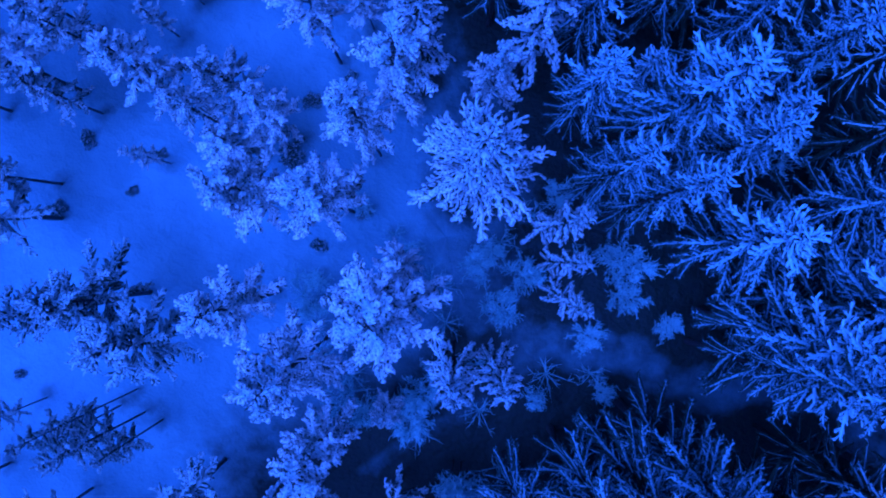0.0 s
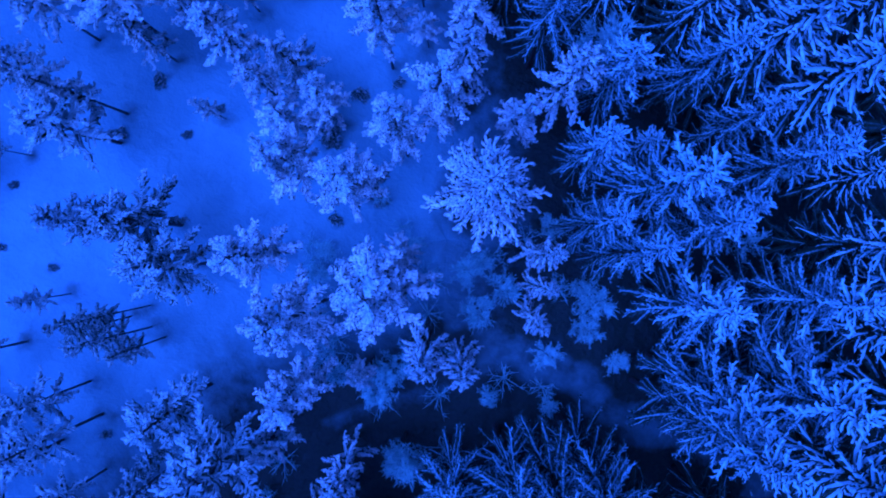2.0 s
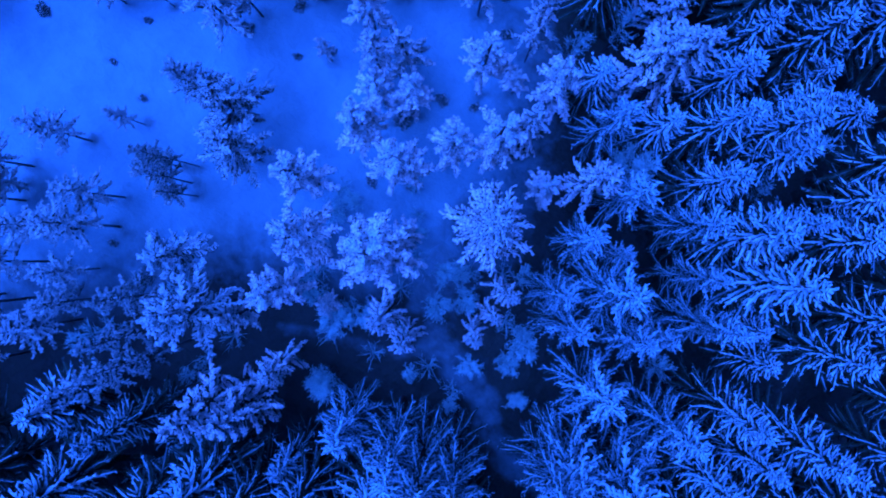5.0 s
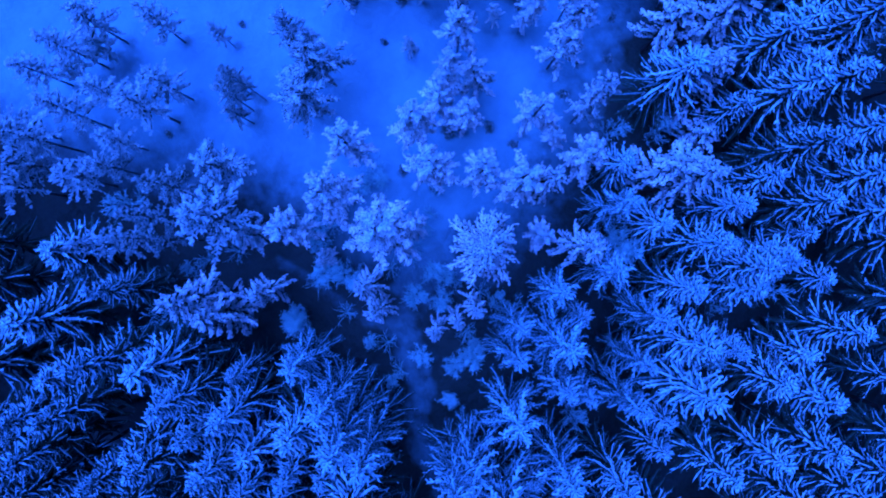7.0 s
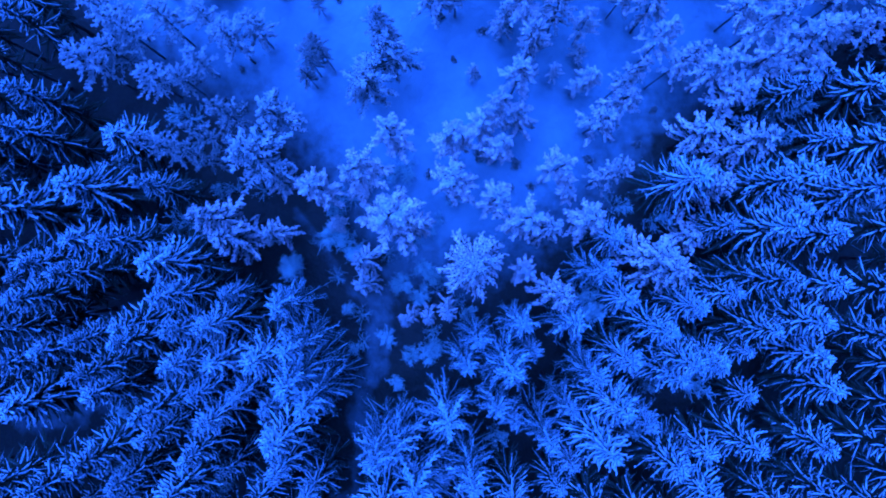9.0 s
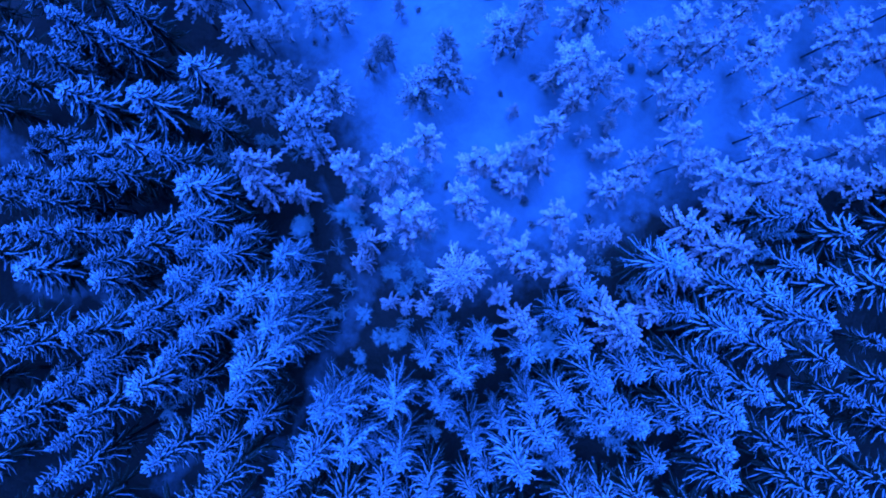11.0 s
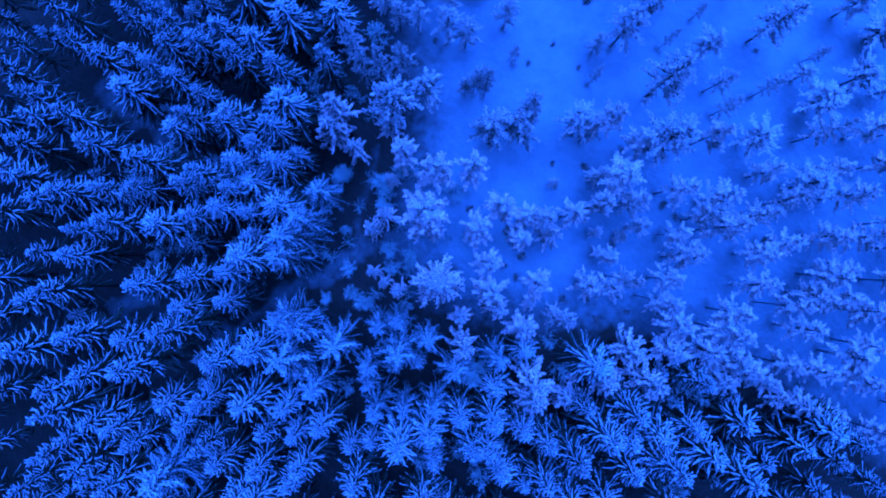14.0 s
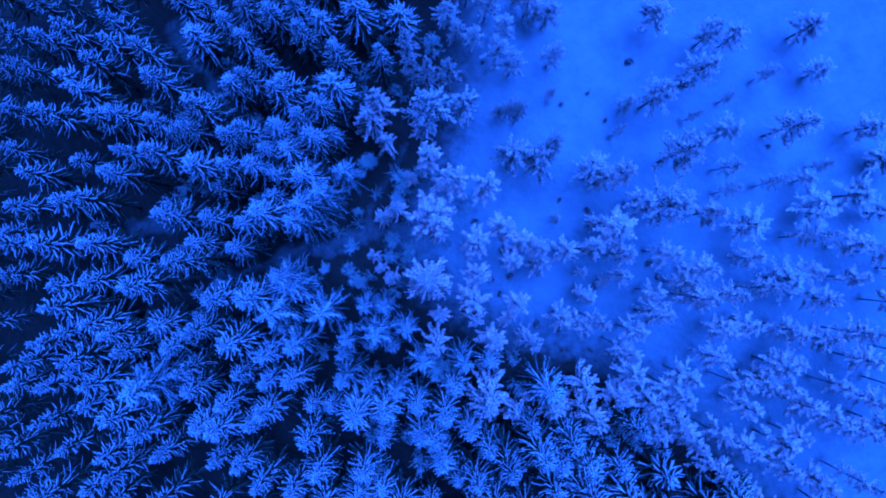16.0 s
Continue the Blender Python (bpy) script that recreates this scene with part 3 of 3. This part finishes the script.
for x, y, h, w in (
    (11.5, 10.6, 16.4, 2.9), (3.2, 15.4, 14.2, 3.6), (13.3, 8.6, 19.1, 3.5), (8.7, -13.5, 18.3, 4.3), (7.3, 14.7, 18.0, 3.2), (10.8, 13.4, 21.5, 4.2),
    (4.8, 16.9, 19.6, 3.4), (4.7, -16.9, 13.5, 2.5), (17.4, 3.2, 18.6, 4.3), (17.7, -1.1, 19.6, 5.6), (6.3, -16.9, 20.3, 3.4), (13.1, -12.8, 15.2, 2.8),
    (17.9, -4.2, 9.5, 3.0), (13.4, 12.6, 21.4, 4.5), (14.7, -11.1, 19.7, 4.5), (18.8, 1.3, 12.0, 3.0), (11.8, -14.8, 18.1, 2.5), (18.9, -2.8, 23.1, 4.4),
    (3.9, -18.8, 21.5, 3.4), (8.4, 17.3, 19.7, 3.4), (16.4, -10.2, 21.2, 3.4), (6.8, 18.1, 21.7, 3.6), (11.4, 15.8, 19.6, 2.6), (10.0, -17.2, 16.0, 4.6),
):
    spruce(x, y, h, w)

for x, y, h, w in (
    (19.8, 3.0, 19.9, 3.0), (3.1, 19.9, 16.0, 3.4), (19.0, 7.1, 18.8, 3.3), (6.7, -19.2, 19.7, 2.9), (2.0, -20.4, 19.0, 5.0), (-6.5, 19.4, 16.0, 4.8),
    (8.9, -18.7, 20.3, 3.3), (11.4, -17.6, 19.0, 2.9), (13.4, -16.1, 19.8, 3.3), (17.2, 12.0, 12.0, 3.0), (7.0, 20.1, 20.0, 2.6), (19.5, -8.8, 17.1, 3.2),
    (21.2, 5.7, 18.1, 2.7), (19.2, 10.8, 12.0, 3.0), (13.2, 17.7, 12.0, 3.0), (12.0, -18.8, 23.5, 3.0), (-3.7, -22.1, 18.7, 2.7), (22.1, -4.4, 22.7, 3.9),
    (-3.1, 22.5, 14.7, 3.0), (2.0, 23.1, 14.7, 3.3), (23.2, 0.5, 20.9, 4.5), (8.0, -21.9, 20.0, 3.5), (0.7, -23.4, 21.1, 3.4), (16.2, -17.5, 19.3, 3.5),
):
    spruce(x, y, h, w)

for x, y, h, w in (
    (19.8, 13.5, 17.8, 3.9), (0.7, 24.0, 21.4, 3.4), (6.7, -23.0, 17.9, 3.9), (7.7, 22.8, 13.7, 3.8), (20.4, -12.9, 18.3, 3.2), (24.0, 4.1, 17.6, 3.1),
    (22.6, 9.0, 18.7, 3.5), (14.5, -19.7, 20.6, 3.3), (23.1, -9.1, 23.6, 3.7), (24.8, -2.1, 21.9, 2.8), (18.9, -16.3, 13.0, 3.0), (-3.1, 25.1, 19.8, 4.6),
    (22.9, -11.4, 18.2, 3.2), (16.6, 19.9, 14.2, 3.9), (4.9, 25.6, 15.6, 4.1), (-6.6, 25.2, 18.5, 4.4), (18.9, -18.4, 19.4, 4.7), (7.0, 25.5, 12.0, 3.0),
    (9.7, -24.7, 22.2, 3.0), (26.4, -2.6, 19.6, 3.0), (0.3, 26.7, 14.7, 3.4), (16.0, 21.5, 9.6, 3.0), (20.9, 17.3, 15.5, 3.8), (23.2, -14.4, 21.7, 3.8),
):
    spruce(x, y, h, w)

for x, y, h, w in (
    (26.7, 6.5, 17.1, 3.2), (8.1, -26.5, 18.5, 2.8), (-8.2, -26.6, 13.0, 4.3), (3.0, -27.7, 19.1, 3.2), (15.4, -23.4, 21.7, 4.1), (-3.5, -28.1, 17.2, 4.5),
    (18.0, 22.0, 16.1, 3.8), (15.8, 23.6, 11.0, 4.1), (12.6, -26.0, 16.5, 3.7), (18.3, -22.4, 18.2, 3.2), (14.4, 25.2, 15.4, 3.9), (4.2, 28.9, 17.0, 4.1),
    (0.5, -29.7, 14.2, 3.9), (28.5, 8.8, 18.5, 4.0), (21.8, -20.5, 22.0, 3.7), (-2.8, 30.0, 16.0, 3.8), (11.6, 28.0, 7.9, 3.0), (21.8, 21.3, 15.3, 4.0),
    (20.1, -23.0, 17.2, 3.1), (29.3, -9.0, 21.7, 4.2), (30.1, 7.4, 18.2, 4.1), (5.0, -30.6, 19.7, 3.6), (-14.5, 27.4, 15.9, 3.4), (2.4, -31.1, 17.6, 3.3),
):
    spruce(x, y, h, w)

for x, y, h, w in (
    (9.4, -29.7, 16.3, 3.4), (31.4, -4.8, 13.3, 3.9), (-7.6, 30.9, 12.1, 5.3), (21.1, -23.9, 20.9, 3.2), (-5.5, 31.7, 15.0, 4.3), (-6.6, 31.6, 19.3, 4.1),
    (7.4, -31.7, 19.1, 3.3), (-1.6, -32.5, 18.3, 5.0), (33.3, 0.7, 20.7, 6.4), (6.9, -32.7, 21.2, 3.2), (30.9, -12.8, 12.8, 3.6), (10.4, -31.8, 18.5, 3.3),
    (24.8, -22.8, 19.8, 2.5), (34.2, -3.4, 18.0, 3.0), (-11.0, 32.6, 11.3, 4.0), (2.1, -34.7, 17.4, 3.0), (27.5, -21.4, 18.6, 3.4), (19.3, -29.1, 18.3, 3.7),
    (6.3, -34.6, 21.0, 2.9), (35.1, -5.3, 17.8, 3.3), (14.0, -32.9, 14.4, 4.4), (24.4, -26.3, 20.0, 3.7), (32.5, -15.2, 18.9, 3.7), (-10.5, 34.9, 14.5, 4.9),
):
    spruce(x, y, h, w)

for x, y, h, w in (
    (34.6, -12.0, 17.0, 3.7), (36.4, -7.5, 16.6, 3.8), (19.3, -32.1, 19.0, 3.7), (32.0, -20.3, 18.1, 3.5), (11.9, -36.0, 13.7, 3.2), (13.7, -35.5, 17.5, 3.5),
    (26.3, -27.5, 19.4, 3.7), (38.2, 3.0, 18.6, 4.6), (37.4, -9.8, 21.5, 4.1), (38.7, -4.7, 19.6, 3.7), (-15.9, 35.8, 11.2, 4.7), (-11.4, 37.9, 17.6, 4.8),
    (21.3, -33.4, 20.1, 3.7), (9.5, -38.5, 15.3, 2.7), (37.8, -12.6, 17.0, 3.9), (39.5, -7.3, 16.9, 3.4), (26.8, -30.1, 19.6, 4.1), (36.8, -16.8, 19.3, 4.3),
    (40.8, -7.1, 19.3, 3.3), (21.0, -35.8, 19.5, 3.3), (32.6, -26.0, 12.0, 3.0), (40.3, -11.2, 12.0, 3.0), (-18.6, 40.2, 14.4, 4.6), (-21.6, 39.1, 16.1, 5.5),
):
    spruce(x, y, h, w)

for x, y, h, w in (
    (-2.4, 9.0, 15.1, 2.7), (3.0, 10.1, 15.1, 3.3), (-0.1, -17.1, 16.4, 3.9), (-1.6, -17.4, 19.1, 3.6), (-0.4, 17.6, 16.4, 4.7), (0.9, 18.2, 18.9, 3.8),
    (-2.3, 21.6, 10.0, 4.2), (-6.2, 21.3, 16.4, 4.0), (-11.0, 21.7, 12.4, 4.3), (-10.2, 24.8, 15.1, 4.1),
):
    laden_spruce(x, y, h, w)

for x, y, h, w in (
    (-2.2, -1.5, 11.0, 2.2), (-2.3, -4.0, 14.5, 5.7), (-5.6, 0.8, 14.2, 4.0), (-4.4, 4.3, 15.0, 3.3), (1.3, 7.2, 14.2, 2.5), (-2.9, 7.2, 15.0, 4.2),
    (-6.2, -6.7, 17.0, 4.3), (-1.8, -9.1, 9.0, 1.5), (-9.4, 1.0, 14.4, 3.8), (-9.1, 4.7, 11.9, 2.9), (-9.4, -4.4, 12.7, 4.1), (-4.5, -10.2, 14.5, 3.6),
    (-7.4, 9.4, 14.4, 3.5), (-11.5, 3.4, 7.9, 3.5), (-3.2, 12.6, 14.4, 3.6), (-12.8, 4.5, 12.6, 3.0), (-12.1, 6.7, 9.0, 3.5), (-5.4, -14.3, 10.5, 3.0),
    (-6.9, 13.9, 16.2, 3.1), (-14.3, -7.1, 11.7, 3.5), (-15.4, 6.1, 12.1, 3.7), (-16.6, 2.3, 6.0, 1.4), (-6.9, -15.4, 16.1, 3.9), (-12.1, 13.4, 10.5, 3.7),
):
    pine(x, y, h, w)

for x, y, h, w in (
    (-11.3, -14.6, 11.0, 3.3), (-18.1, 7.1, 13.0, 3.5), (-13.8, 15.2, 10.8, 3.7), (-8.2, -19.3, 16.9, 2.0), (-16.6, 13.1, 6.4, 2.6), (-15.3, 15.0, 15.4, 3.0),
    (-6.8, -20.3, 16.9, 2.0), (-10.6, -18.8, 12.2, 2.2), (-22.9, 0.3, 12.2, 3.0), (-22.1, 5.8, 13.7, 5.0), (-21.7, 9.4, 13.0, 3.3), (-7.2, -22.9, 16.5, 2.2),
    (-7.5, 23.1, 8.7, 3.8), (-25.5, 0.3, 12.7, 3.4), (-16.8, 19.2, 15.7, 2.6), (-19.2, 18.4, 11.5, 3.0), (-13.9, -23.6, 9.5, 2.0), (-15.8, -22.4, 9.5, 2.0),
    (-23.5, 15.1, 10.8, 2.8), (-14.5, 24.4, 12.2, 4.1), (-22.3, 17.6, 13.4, 3.9), (-26.3, 10.9, 13.1, 3.5), (-26.4, 4.2, 12.0, 3.2), (-20.9, 12.0, 10.0, 2.4), (-27.1, 15.6, 12.0, 3.4), (-20.9, 4.7, 9.0, 2.8), (-16.9, 23.4, 12.1, 3.8), (-13.6, -26.0, 10.2, 2.4),
):
    pine(x, y, h, w)

for x, y, h, w in (
    (-17.7, 26.8, 14.0, 3.5), (-27.4, 17.4, 16.1, 3.4), (-29.8, 14.9, 12.8, 3.9), (-20.5, 26.3, 15.7, 3.6), (-16.5, 30.4, 13.0, 3.5), (-22.9, 25.9, 12.8, 3.4),
    (-33.5, 8.9, 12.3, 3.5), (-30.8, 18.7, 14.2, 3.5), (-19.7, 30.5, 14.3, 4.2), (-27.0, 25.4, 12.6, 3.6), (-29.5, 22.7, 11.0, 3.5), (-19.8, 33.0, 14.4, 3.2),
    (-32.4, 23.5, 11.8, 3.4), (-35.8, 20.1, 13.0, 3.0), (-38.1, -16.1, 8.5, 3.4), (-21.7, 37.1, 14.3, 4.1), (-28.1, 32.5, 12.0, 3.4), (-31.7, 30.3, 10.4, 3.9),
    (-43.0, -11.2, 9.8, 3.0), (-26.1, 36.8, 11.7, 3.7), (-34.3, 29.5, 11.5, 3.4), (-37.3, 26.0, 11.8, 3.7), (-45.7, -9.8, 9.0, 3.0), (-35.8, 30.4, 9.9, 3.6),
):
    pine(x, y, h, w)

for x, y, h, w in (
    (-33.9, 32.6, 9.9, 3.4), (-42.6, 20.5, 9.8, 3.0), (-42.1, 24.0, 11.8, 3.8), (-34.2, 34.6, 12.2, 3.4), (-30.5, 38.4, 11.0, 4.3), (-40.0, 28.7, 12.1, 3.8),
    (-29.3, 40.4, 13.0, 3.4), (-32.8, 38.5, 10.8, 3.0), (-47.5, 23.6, 9.2, 3.0), (-55.0, -7.4, 8.8, 3.4),
):
    pine(x, y, h, w)

for x, y, h, w in (
    (-17.0, -5.4, 11.0, 3.7), (-15.2, -12.7, 8.3, 1.6), (-19.0, -6.2, 12.5, 2.6), (-16.9, -11.1, 11.9, 1.5), (-16.3, -12.4, 10.6, 1.8), (-17.8, -12.2, 8.3, 1.6),
    (-22.6, -1.7, 11.2, 3.4), (-22.2, -12.3, 6.3, 1.3), (-18.8, -17.2, 10.1, 2.4), (-17.3, -19.0, 11.5, 2.6), (-28.0, -4.6, 8.5, 1.1), (-23.9, -16.4, 9.4, 2.4),
    (-28.7, 6.1, 14.7, 4.7), (-30.7, -7.4, 6.9, 1.8), (-32.6, 0.9, 15.9, 4.1), (-25.4, -21.3, 10.1, 2.6), (-23.8, -23.6, 10.5, 2.6), (-24.7, -22.7, 5.7, 2.5),
    (-33.2, -6.6, 12.1, 3.5), (-23.4, -25.4, 6.2, 1.8), (-23.3, -27.1, 9.3, 2.4), (-37.7, -2.8, 7.7, 1.0), (-37.6, 7.6, 9.5, 1.8), (-38.7, 4.7, 8.9, 2.1),
):
    thin_pine(x, y, h, w)

for x, y, h, w in (
    (-38.1, 12.3, 9.6, 3.8), (-39.5, -7.6, 12.5, 3.6), (-40.7, 0.3, 8.4, 2.9), (-43.0, -3.2, 5.9, 1.2), (-42.8, 8.8, 9.6, 1.7), (-39.3, 20.3, 10.1, 3.9),
    (-46.8, 3.2, 13.0, 3.7), (-48.4, -4.1, 7.5, 1.9), (-48.1, 10.3, 5.6, 2.0), (-47.2, 14.0, 8.0, 4.0), (-50.4, 9.2, 7.3, 1.4), (-52.3, 14.3, 7.9, 3.6),
    (-54.8, -1.8, 6.7, 2.6), (-57.1, 7.2, 8.5, 3.2), (-55.0, 17.8, 6.5, 2.8), (-58.6, 11.9, 6.6, 3.8),
):
    thin_pine(x, y, h, w)

for row in (
    (3.2, -3.3, 9.0, 2.8), (4.3, -1.6, 9.0, 2.4), (2.0, -1.3, 8.0, 2.4), (9.2, -0.2, 9.0, 3.0), (9.9, -2.0, 7.0, 2.4),
    (0.8, -7.6, 6.0, 2.6), (-0.3, -8.8, 6.0, 2.6), (2.0, -13.1, 7.0, 2.8), (3.8, 14.0, 9.0, 4.0), (-14.2, 28.2, 12.0, 5.0), (-1.1, -23.6, 9.0, 3.4),
    (4.6, 12.9, 10.0, 4.4), (10.6, 22.7, 10.0, 4.0), (2.5, -13.2, 8.0, 3.0), (-3.2, -10.1, 5.0, 2.4),
    (14.6, 17.3, 9.0, 3.6), (-0.6, -10.4, 6.0, 3.0), (-4.6, -9.9, 6.0, 2.6), (-7.1, -3.3, 3.0, 2.2), (-7.0, -4.9, 3.5, 2.2), (2.6, -0.5, 3.0, 2.2),
):
    birch(*row)

for row in (
    (-5.0, 1.1, 2.5, 1.8), (-1.8, -1.0, 2.5, 1.6), (6.0, 3.1, 4.0, 2.4), (8.8, -4.6, 3.0, 2.4), (12.7, -3.4, 3.5, 2.2), (9.8, -7.7, 3.0, 2.0),
    (-6.1, -7.7, 3.0, 2.0), (9.1, 0.2, 3.5, 1.8),
):
    birch(*row)

for row in (
    (-27.7, -11.1, 0.9), (-28.5, -6.9, 1.0), (-18.7, 0.4, 1.0), (-17.3, 2.7, 1.2), (-26.5, 12.7, 1.4), (-26.8, 14.8, 1.2),
    (-30.5, 20.5, 1.6), (-33.9, 24.0, 1.6), (-11.3, 18.7, 1.3), (-14.7, 20.2, 1.2), (-40.1, -7.1, 1.7), (-34.5, -12.8, 1.7),
    (-16.6, -20.2, 1.0), (-47.1, 4.7, 0.9), (-23.9, -11.1, 0.9), (-9.0, 7.0, 1.3),
    (-9.5, 3.4, 1.8), (-8.5, 7.0, 1.1), (-12.7, -20.1, 1.6), (-5.0, 0.8, 1.2),
):
    bush(*row)

for row in (
    (-6.2, -11.7, 1.3), (-7.4, -1.4, 1.3), (-9.8, 3.9, 1.6), (-23.0, -1.3, 1.6), (-21.6, 3.1, 1.5),
):
    bush(*row)

for row in (
    (-7.9, -4.4, 2.6), (0.2, -2.9, 2.2), (-0.6, -2.5, 2.0), (-6.9, -5.9, 2.4), (-8.4, -3.4, 2.2), (-3.0, -0.2, 1.8),
    (6.8, -7.2, 2.6), (0.9, -8.1, 2.4), (3.2, 0.1, 2.4), (-1.0, -9.8, 2.4),
    (2.7, -7.2, 2.0), (-4.5, -8.8, 2.2), (4.9, 1.9, 2.4), (7.9, -0.3, 2.4), (-4.5, -9.7, 2.6), (0.8, -8.0, 2.4),
    (9.4, -6.9, 2.2), (4.8, -13.1, 2.6),
):
    shrub(*row)

for x, y, h, w in ((-17.1, 9.8, 5.0, 1.8), (-19.1, 12.0, 5.0, 1.6), (-15.8, 11.8, 5.0, 1.8), (-5.7, 11.6, 6.0, 2.0), (-18.4, 21.3, 9.0, 2.6), (-1.7, -9.9, 5.0, 1.6)):
    pine(x, y, h, w)

for x, y, w in ((-6.7, 8.6, 1.2), (-9.5, 14.1, 1.5), (-11.9, 16.0, 1.3), (-18.2, 12.7, 1.3), (-6.5, 6.6, 1.0), (-13.4, -21.8, 1.4)):
    bush(x, y, w)

for x, y, h, w in ((2.1, -13.9, 6.0, 2.6), (-4.2, -23.6, 6.0, 3.0), (-4.4, -20.8, 5.0, 2.4), (6.1, -8.5, 3.0, 1.8), (-1.2, -28.6, 5.0, 2.6)):
    birch(x, y, h, w)

for x, y, w in ((-5.0, -20.2, 2.6), (-4.9, -17.5, 2.6), (-0.3, -11.5, 2.6), (3.2, -9.9, 2.4), (0.6, -5.0, 2.4)):
    shrub(x, y, w)

laden_spruce(-0.9, -14.3, 12.0, 2.8)

for x, y, h, w in ((-14.1, -30.5, 13.0, 2.8), (-15.7, -28.6, 12.0, 2.4), (-17.3, -27.8, 13.0, 2.8), (-19.1, -29.5, 13.0, 2.8), (-18.7, -25.0, 12.0, 2.6), (-19.2, -21.6, 11.0, 2.4)):
    thin_pine(x, y, h, w)

for x, y, h, w in ((-4.0, 37.0, 14.0, 3.8), (-4.8, 28.2, 15.0, 3.6), (7.0, 30.3, 15.0, 4.0), (1.1, 36.1, 15.0, 4.0), (9.4, 32.2, 14.0, 4.2), (13.9, 31.7, 14.0, 4.0), (1.0, 31.8, 14.0, 3.8), (29.0, -34.0, 15.0, 4.0), (35.6, -21.4, 15.0, 3.8)):
    spruce(x, y, h, w)

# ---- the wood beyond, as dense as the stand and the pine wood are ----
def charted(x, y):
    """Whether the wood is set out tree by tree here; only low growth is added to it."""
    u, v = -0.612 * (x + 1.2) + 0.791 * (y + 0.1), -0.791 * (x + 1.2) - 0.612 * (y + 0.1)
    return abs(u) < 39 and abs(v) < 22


def far_wood():
    """Places, heights and widths of the trees past those above."""
    rng, young = random.Random(77), random.Random(78)
    taken, rows = list(STANDING), []
    for _ in range(9000):
        x, y = rng.uniform(-66, 66), rng.uniform(-66, 66)
        p, q = plan(x, y)
        r = math.hypot(x, y)
        if r < 9.5 or r > (60 if abs(q) < 35 else 54):
            continue
        inside = stand_amount(x, y)
        if inside > (0.8 if r > 13 else 0.97) and lane_gap(x, y) > 0.3:
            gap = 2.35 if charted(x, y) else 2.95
        elif r > 40 and p > 11 and q < 3 and lane_gap(x, y) > 1:
            gap = 3.5
        else:
            continue
        if any((x - u) ** 2 + (y - v) ** 2 < gap * gap for u, v in taken):
            continue
        taken.append((x, y))
        if gap < 3:
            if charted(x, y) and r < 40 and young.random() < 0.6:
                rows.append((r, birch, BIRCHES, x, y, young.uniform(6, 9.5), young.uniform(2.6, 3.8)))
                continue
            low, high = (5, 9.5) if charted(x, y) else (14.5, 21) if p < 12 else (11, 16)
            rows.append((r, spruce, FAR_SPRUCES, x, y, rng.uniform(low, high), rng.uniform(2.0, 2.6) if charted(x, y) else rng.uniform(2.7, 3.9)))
        else:
            rows.append((r, pine, PINES, x, y, rng.uniform(9.5, 14) if gap < 5 else rng.uniform(6, 11), rng.uniform(2.8, 4.0)))
    return sorted(rows, key=lambda row: row[0])


def joined(name, rows, part):
    """The farthest trees, which nobody could pick apart, as one mesh."""
    verts, faces, slots, count = [], [], [], 0
    for r, maker, kinds, x, y, h, w in rows:
        me = pick.choice(kinds)[part][1]
        co = np.empty(len(me.vertices) * 3, dtype=np.float32)
        me.vertices.foreach_get("co", co)
        m = np.array(seat(x, y, w / 4, h / 20))
        verts.append(co.reshape(-1, 3) @ m[:3, :3].T + m[:3, 3])
        faces += [tuple(i + count for i in f.vertices) for f in me.polygons]
        count += len(me.vertices)
        slots += [f.material_index for f in me.polygons]
    out = bpy.data.meshes.new(name)
    out.from_pydata(np.concatenate(verts).tolist(), [], faces)
    for mat in me.materials:
        out.materials.append(mat)
    out.polygons.foreach_set("material_index", slots)
    return out


WOOD = far_wood()
SPRUCE_ROWS = [row for row in WOOD if row[1] is spruce]
OTHER_ROWS = [row for row in WOOD if row[1] is not spruce]
for r, maker, kinds, x, y, h, w in SPRUCE_ROWS[:107] + OTHER_ROWS:
    maker(x, y, h, w)
if len(SPRUCE_ROWS) > 107:
    tagged(new("far_spruce_wood", joined("far_spruce_wood", SPRUCE_ROWS[107:], 1)), "dense far spruce wood under snow", "spruce wood", kind="stuff")

# ---- the ground, shade painted under the boughs ----
build_ground()
